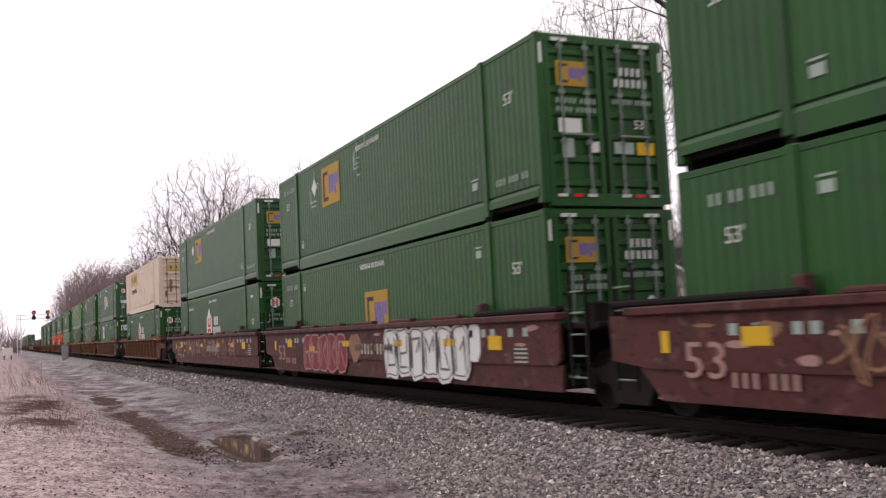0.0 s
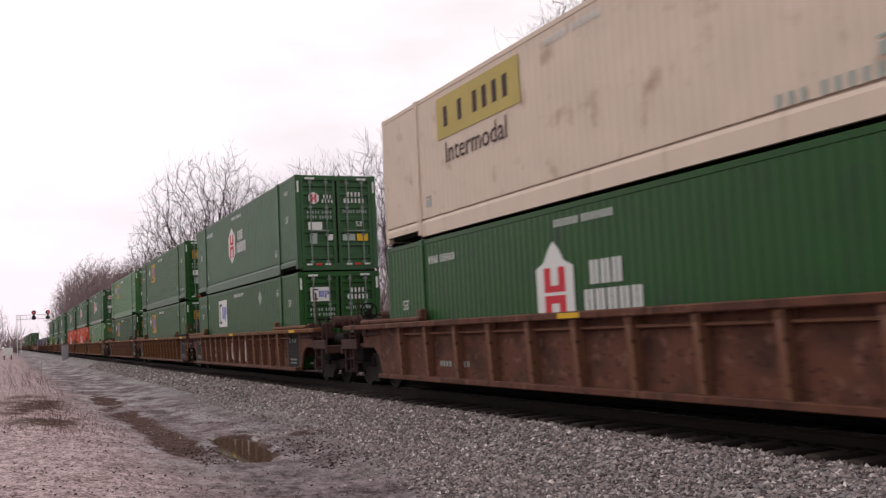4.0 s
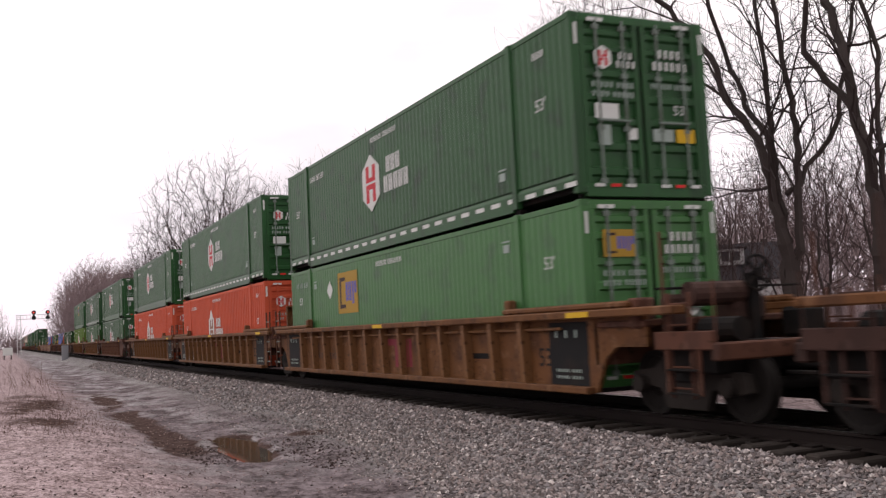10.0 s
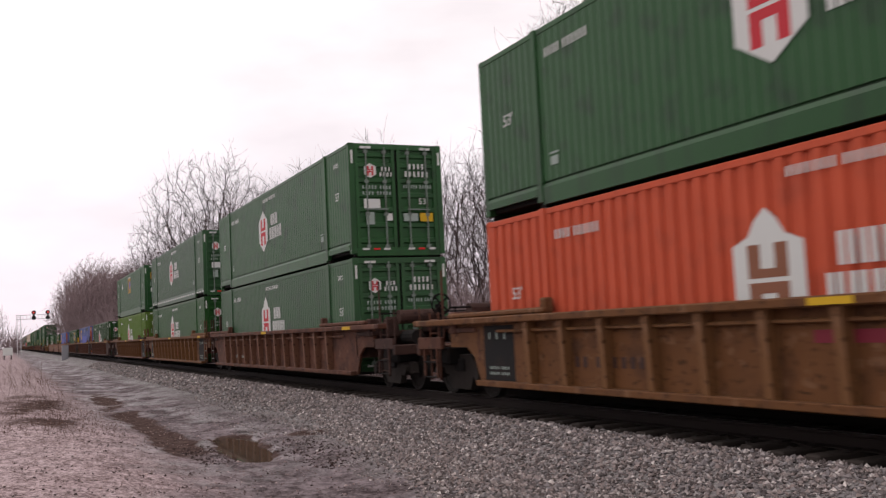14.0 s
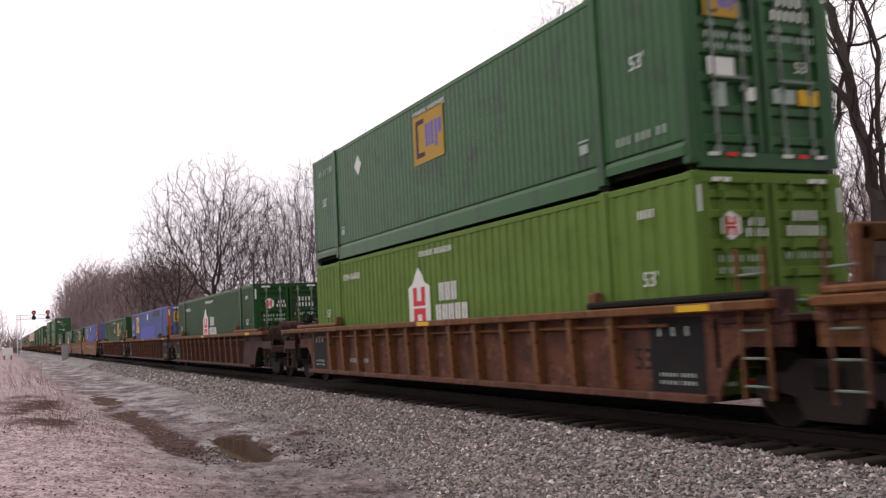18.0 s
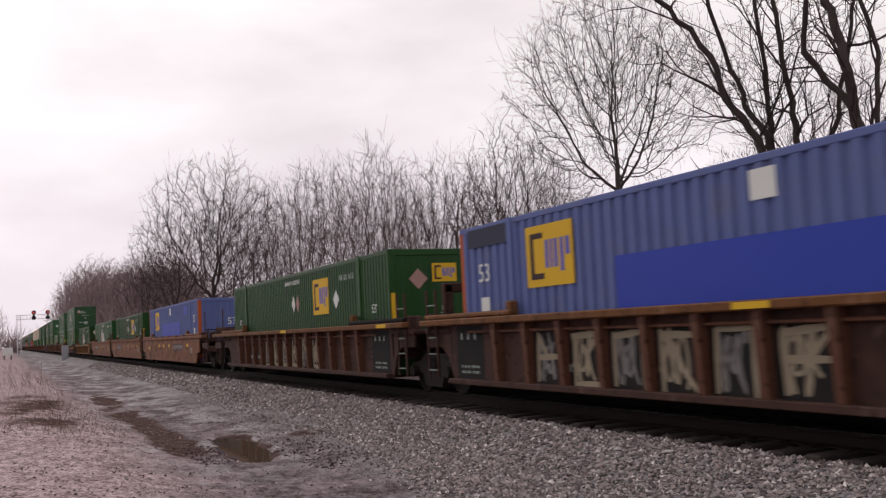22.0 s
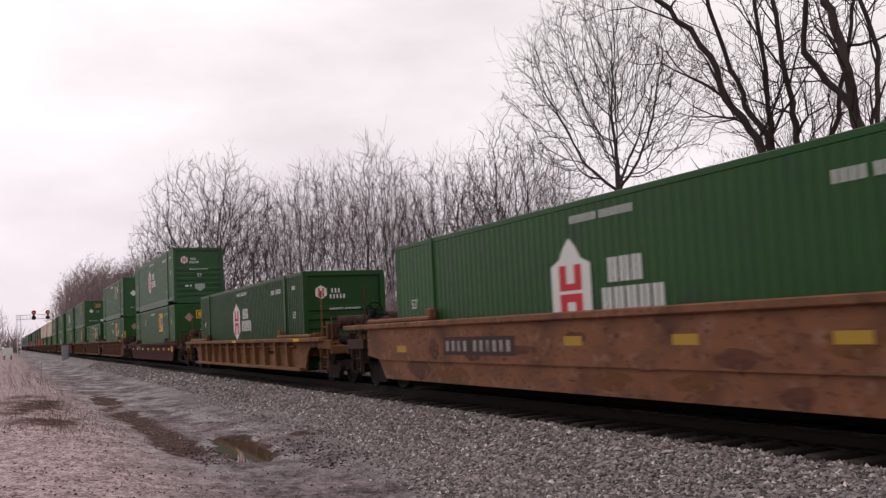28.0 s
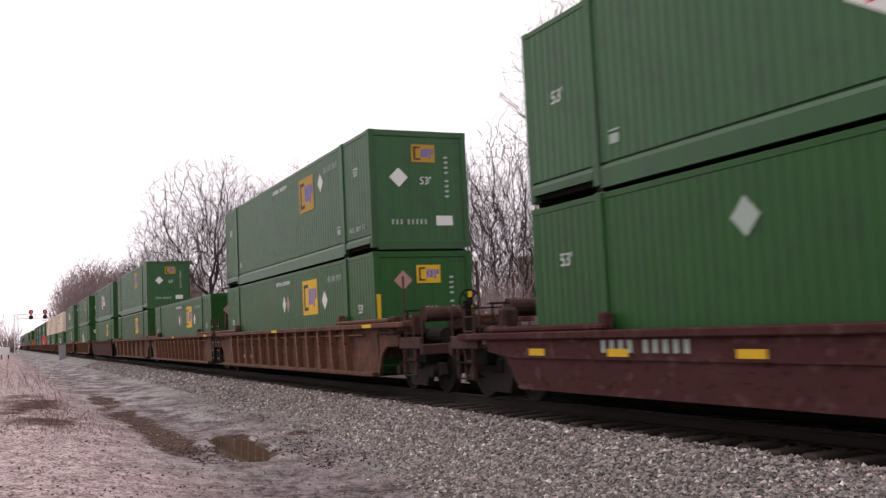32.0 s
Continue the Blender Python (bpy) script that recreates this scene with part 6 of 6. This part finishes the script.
# direction across, distance, height, habit
for ux, dist, tall, key in ((0.196, 90, 18.4, "wide"), (0.160, 104, 15.5, "wide"), (0.128, 128, 13.5, "bushy"), (0.228, 86, 15.0, "middle"), (0.250, 80, 14.4, "middle"),
                            (0.282, 72, 14.6, "upright"), (0.300, 78, 15.4, "middle"), (0.318, 70, 14.2, "upright"), (0.351, 66, 15.4, "upright"), (0.368, 74, 14.6, "middle"), (0.384, 64, 13.0, "upright"),
                            (0.413, 60, 12.6, "middle"), (0.445, 56, 12.2, "bushy"), (0.474, 54, 13.4, "middle"), (0.503, 54, 12.6, "bushy"), (0.531, 52, 10.6, "middle"), (0.553, 54, 9.4, "bushy"),
                            (0.212, 112, 17.5, "middle"), (0.268, 98, 15.0, "bushy"), (0.335, 90, 14.5, "bushy"), (0.400, 78, 13.0, "bushy"), (0.460, 74, 12.4, "middle"), (0.520, 70, 12.0, "middle"), (0.145, 140, 15.5, "middle")):
    row_tree(ux, dist, tall * 1.06, key)
for ux, dist, tall, key in ((0.640, 60, 10, "bushy"), (0.672, 58, 12, "middle"), (0.700, 62, 15, "upright"), (0.728, 52, 14, "middle"), (0.760, 50, 14, "middle"), (0.655, 72, 12, "bushy"), (0.715, 74, 14, "bushy")):
    row_tree(ux, dist, tall, key, "slender bare tree in front of the houses", "trees before the houses")
far_how = dict(tall=15, wide=9.5, trunk=2.5, low=1.2, count=430, step=0.62, kill=0.78, tip=0.026, bias=0.3, crook=0.12, twigs=0.35)


def wood(label, spots, seed=71):
    """A distant wood: one bare crown set down at many spots (x, y, height), joined."""
    thick, thin = colonise(np.random.default_rng(seed), **far_how)
    base = np.asarray(thick + thin)
    out = []
    r = np.random.default_rng(seed)
    for x, y, h in spots:
        k, a = h / 15, r.uniform(0, 6.28)
        c, s = math.cos(a) * k, math.sin(a) * k
        z = float(height(np.array([x]), np.array([y]))[0]) - 0.1
        g = base.copy()
        for o in (0, 3):
            g[:, o], g[:, o + 1], g[:, o + 2] = c * base[:, o] - s * base[:, o + 1] + x, s * base[:, o] + c * base[:, o + 1] + y, base[:, o + 2] * k + z
        g[:, 6:] *= k
        out.append(g)
    return tagged(new("distant_wood", tubes("distant_wood", np.concatenate(out), 3, "brush")), label, "woods", kind="stuff")


spots = []
for k in range(112):
    y = row.uniform(215, 300)
    u = 0.052 + 0.128 * (k + row.random()) / 112
    spots.append((u * y, y, ((0.058 + 0.025 * smooth(0.05, 0.072, u)) * y + 1.4) * row.uniform(0.88, 1.08)))
wood("dense brown leafless wood far down the track", spots)
wood("brown leafless trees far beyond the access track", [(-3.0 - 0.8 * k + row.uniform(-0.6, 0.6), 310 + row.uniform(-15, 25), row.uniform(12, 16)) for k in range(48)], 72)
spots = []
for k in range(34):
    u, d3 = 0.15 + 0.40 * (k + row.random()) / 34, row.uniform(98, 135)
    spots.append((u * d3, math.sqrt(1 - u * u) * d3, 0.082 * d3 * row.uniform(0.75, 1.1)))
wood("brown leafless trees behind the row along the track", spots, 74)
spots = []
for k in range(80):
    u, d3 = 0.49 + 0.34 * (k + row.random()) / 80, row.uniform(100, 135)
    spots.append((u * d3, math.sqrt(1 - u * u) * d3, (0.098 + 0.05 * smooth(0.55, 0.68, u)) * d3 * row.uniform(0.8, 1.05) + 1.4))
wood("brown leafless trees behind the houses", spots, 73)


def thicket(name, count, area, tall, seed, material, label, thick=0.008, stems=5):
    """Upright tangled stems, joined."""
    r = np.random.default_rng(seed)
    (x0, x1), (y0, y1) = area
    segs = []
    for _ in range(count):
        x, y = r.uniform(x0, x1), y0 * (y1 / y0) ** r.random()
        z = float(height(np.array([x]), np.array([y]))[0])
        for _ in range(stems):
            p = np.array([x + r.normal(0, 0.25), y + r.normal(0, 0.25), z - 0.05])
            d = np.array([r.normal(0, 0.35), r.normal(0, 0.35), 1.0])
            h = tall * r.uniform(0.35, 1.0)
            for k in range(3):
                q = p + d * h / 3
                segs.append((*p, *q, thick * (1 - 0.25 * k), thick * (0.75 - 0.25 * k)))
                if k:
                    e = d + r.normal(0, 0.5, 3)
                    segs.append((*p, *(p + e * h / 4), thick * 0.7, thick * 0.35))
                p, d = q, d + r.normal(0, 0.25, 3)
    return tagged(new(name, tubes(name, segs, 3, material)), label, "brush", kind="stuff")


thicket("underbrush", 780, ((14.5, 26), (34, 130)), 4.4, 3, "brush", "tangled brown leafless underbrush behind the track", 0.022, 6)
thicket("underbrush", 420, ((13.5, 30), (130, 400)), 8.0, 4, "brush", "tangled brown leafless underbrush of the far wood", 0.07, 6)
thicket("underbrush", 460, ((45, 110), (50, 110)), 4.5, 15, "brush", "brown leafless bushes behind the houses", 0.04, 6)
thicket("underbrush", 160, ((-60, 4.5), (380, 440)), 9.0, 18, "brush", "brown leafless bushes far down the track", 0.12, 6)
thicket("underbrush", 260, ((24, 40), (22, 60)), 2.2, 5, "brush", "brown leafless bushes near the houses", 0.015, 6)
thicket("green_shrubs", 120, ((17, 24), (36, 60)), 1.9, 8, "olive", "olive winter shrubs behind the track", 0.02, 8)
thicket("dry_weeds", 22, ((0.1, 1.9), (34, 56)), 1.25, 6, "weed", "dry brown weed stalks on the gravel bank", 0.006, 3)
thicket("dry_grass", 420, ((-0.3, 2.1), (21, 36)), 0.11, 9, "weed", "flattened dead brown grass on the bank", 0.006, 4)
thicket("dry_weeds", 5, ((0.9, 1.2), (20, 22)), 0.5, 7, "weed", "dry brown weed stalks on the gravel bank", 0.005, 3)


# ---------------------------------------------------------------- houses, pole, signals
def house(x, y, turn, wide, deep, eave, ridge, label, wall="siding", dormer=True, roof="roof"):
    z = float(height(np.array([x]), np.array([y]))[0])
    ob = thing("house", Matrix.Translation((x, y, z)) @ Matrix.Rotation(radians(turn), 4, "Z"), label, "house")
    bm = bmesh.new()
    w, d = wide / 2, deep / 2
    pts = [(-w, -d, 0), (w, -d, 0), (w, d, 0), (-w, d, 0), (-w, -d, eave), (w, -d, eave), (w, d, eave), (-w, d, eave), (0, -d, ridge), (0, d, ridge)]
    v = [bm.verts.new(q) for q in pts]
    for f in ((0, 1, 5, 8, 4), (1, 2, 6, 5), (2, 3, 7, 9, 6), (3, 0, 4, 7)):
        bm.faces.new([v[k] for k in f])
    part("wall", bm, ob, material=wall)
    slope = math.atan2(ridge - eave, w)
    ln = math.hypot(ridge - eave, w) + 0.5
    for s in (-1, 1):
        part("roof", block(ln, deep + 0.8, 0.12, roof, 0), ob, Matrix.Translation((s * (w + 0.35) / 2, 0, (eave + ridge) / 2 - 0.05)) @ Matrix.Rotation(s * slope, 4, "Y"))
        part("fascia", block(ln, 0.06, 0.2, "trim", 0), ob, Matrix.Translation((s * (w + 0.35) / 2, -d - 0.42, (eave + ridge) / 2 - 0.08)) @ Matrix.Rotation(s * slope, 4, "Y"))
    for u, v0 in ((-wide * 0.25, 1.5), (wide * 0.25, 1.5), (0, eave + 0.7)):
        wn = part("window", block(1.0, 0.08, 1.2, "trim", 0.01), ob, at(u, -d - 0.02, v0))
        part("pane", block(0.8, 0.05, 1.0, "house_glass", 0), wn, at(0, -0.03, 0))
    if dormer:
        dm = part("dormer", block(2.6, 3.0, 1.3, "siding", 0.01), ob, at(-w * 0.45, -d * 0.2, eave + (ridge - eave) * 0.62))
        part("dormer_roof", block(3.2, 3.6, 0.14, "roof", 0), dm, at(0, 0, 0.74))
        for k in (-1, 0, 1):
            part("dormer_window", block(0.05, 0.62, 0.75, "house_glass", 0), dm, at(-1.32, 0.85 * k, 0.05))
        for k in (-1, 0, 1):
            part("dormer_window", block(0.62, 0.05, 0.75, "house_glass", 0), dm, at(0.75 * k, -1.52, 0.05))
    part("chimney", block(0.6, 0.6, 1.4, "brick", 0.02), ob, at(w * 0.3, d * 0.3, ridge + 0.1))
    return ob


x, y = ray_place(0.596, 0.803, 76)
house(x, y, -36, 8.8, 9.5, 4.2, 6.9, "white house with a broad gable and grey roof", dormer=False)
x, y = ray_place(0.650, 0.760, 84)
house(x, y, 52, 8.0, 11.0, 4.6, 7.5, "white house with a grey roof and a long dormer")
x, y = ray_place(0.684, 0.730, 90)
house(x, y, -43, 5.0, 8.0, 5.0, 7.6, "narrow white house with a steep gable among bare trees", dormer=False)
x, y = ray_place(0.527, 0.850, 90)
house(x, y, 58, 7.0, 6.5, 5.6, 7.9, "low house with a taupe shingle roof behind the trees", "brick", dormer=False, roof="taupe")
fence = thing("board_fence", at(0, 0, 0), "weathered brown board fence before the white houses", "fence")
for k in range(44):
    u = 0.612 + 0.062 * k / 44
    fx, fy = ray_place(u, math.sqrt(1 - u * u), 68)
    part("board", block(0.16, 0.03, 1.9, "fence_wood", 0.006), fence, at(fx, fy, float(height(np.array([fx]), np.array([fy]))[0]) + 1.9) @ Matrix.Rotation(radians(-38), 4, "Z"))
    if k % 9 == 0:
        part("post", block(0.14, 0.14, 3.0, "trim", 0.01), fence, at(fx - 0.1, fy - 0.12, float(height(np.array([fx]), np.array([fy]))[0]) + 1.45))

x, y = ray_place(0.577, 0.8165, 48)
z = float(height(np.array([x]), np.array([y]))[0])
pole = thing("utility_pole", at(x, y, z) @ Matrix.Rotation(radians(2), 4, "Y"), "brown wooden utility pole behind the track", "pole")
part("shaft", rod(0.13, 9.4, "z", "pole_wood", 10, 0.10), pole, at(0, 0, 4.6))
part("cap", rod(0.11, 0.08, "z", "pole_wood", 10, 0.05), pole, at(0, 0, 9.34))

gy0 = 280.0
gantry = thing("signal_bridge", at(2.65, gy0, -0.6), "grey steel lattice signal bridge over the track", "signal")
for x in (0.0, 0.9):
    part("tower_leg", block(0.16, 0.16, 10.6, "gantry_steel"), gantry, at(x, 0, 5.3))
for k in range(9):
    part("tower_brace", block(0.95, 0.09, 0.09, "gantry_steel"), gantry, at(0.45, 0, 0.9 + 1.15 * k))
for zz in (9.4, 10.5):
    part("bridge_chord", block(9.8, 0.16, 0.16, "gantry_steel"), gantry, at(4.6, 0, zz))
for k in range(10):
    part("bridge_brace", block(0.09, 0.09, 1.1, "gantry_steel"), gantry, at(0.5 + 0.95 * k, 0, 9.95))
for x in (4.15, 7.65):
    hd = part("signal_head", block(0.34, 0.25, 2.3, "signal_black", 0.05), gantry, at(x, -0.25, 10.4), "black signal head with two round targets")
    for k in (-0.72, 0.72):
        part("target", rod(0.58, 0.06, "y", "signal_black", 18), hd, at(0, -0.14, k))
        part("hood", rod(0.2, 0.3, "y", "signal_black", 10), hd, at(0, -0.3, k))
    part("lens", rod(0.16, 0.05, "y", "red_lamp", 10), hd, at(0, -0.46, 0.72), "lit red lens")

cab = thing("signal_cabinet", at(6.75, 130, -0.75), "grey metal trackside signal cabinet", "cabinet")
part("body", block(0.80, 0.7, 1.9, "alu", 0.03), cab, at(0, 0, 1.15))
part("door", block(0.66, 0.04, 1.6, "alu", 0.01), cab, at(0, -0.37, 1.15))
part("foot", block(0.7, 0.6, 0.25, "soot", 0.02), cab, at(0, 0, 0.12))
ub = thing("utility_box", at(0.15, 150, float(height(np.array([0.15]), np.array([150.0]))[0])), "white box on dark legs far beside the track", "box")
part("body", block(1.3, 0.9, 1.1, "white", 0.03), ub, at(0, 0, 1.15))
for s in (-1, 1):
    part("leg", block(0.15, 0.6, 0.7, "soot", 0.02), ub, at(0.45 * s, 0, 0.32))
x, y = ray_place(0.2935, 0.956, 62)
z = float(height(np.array([x]), np.array([y]))[0])
rl = thing("warning_light", at(x, y, z), "small lit red light on a thin mast behind the track", "lamp")
part("mast", rod(0.05, 5.0, "z", "soot", 8), rl, at(0, 0, 2.5))
part("lens", rod(0.11, 0.12, "y", "red_lamp", 10), rl, at(0, -0.1, 5.0), "lit red lens")
part("hood", rod(0.14, 0.06, "y", "signal_black", 10), rl, at(0, 0.0, 5.0))


# ---------------------------------------------------------------- everything that moves
def gone(t):
    """How far the train has rolled by t seconds."""
    return 12.9416 * t + 0.0060954 * t * t


def motions():
    for ob, m in MOVING:
        walk(ob, [(t, Matrix.Translation((0, -gone(t), 0)) @ m) for t in (0, 4, 8, 12, 16, 20, 24, 28, 32)])
    for e in (-1, 1):
        first = WHEELS[e][0]
        walk(first, [(k / 30, at(0, e * 0.89, R_WHEEL - 0.62) @ Matrix.Rotation(gone(k / 30) / R_WHEEL, 4, "X")) for k in range(961)])
        for w in WHEELS[e][1:]:
            w.rotation_mode = "QUATERNION"
            keys = w.animation_data_create()
            keys.action = first.animation_data.action
            keys.action_slot = first.animation_data.action_slot


motions()
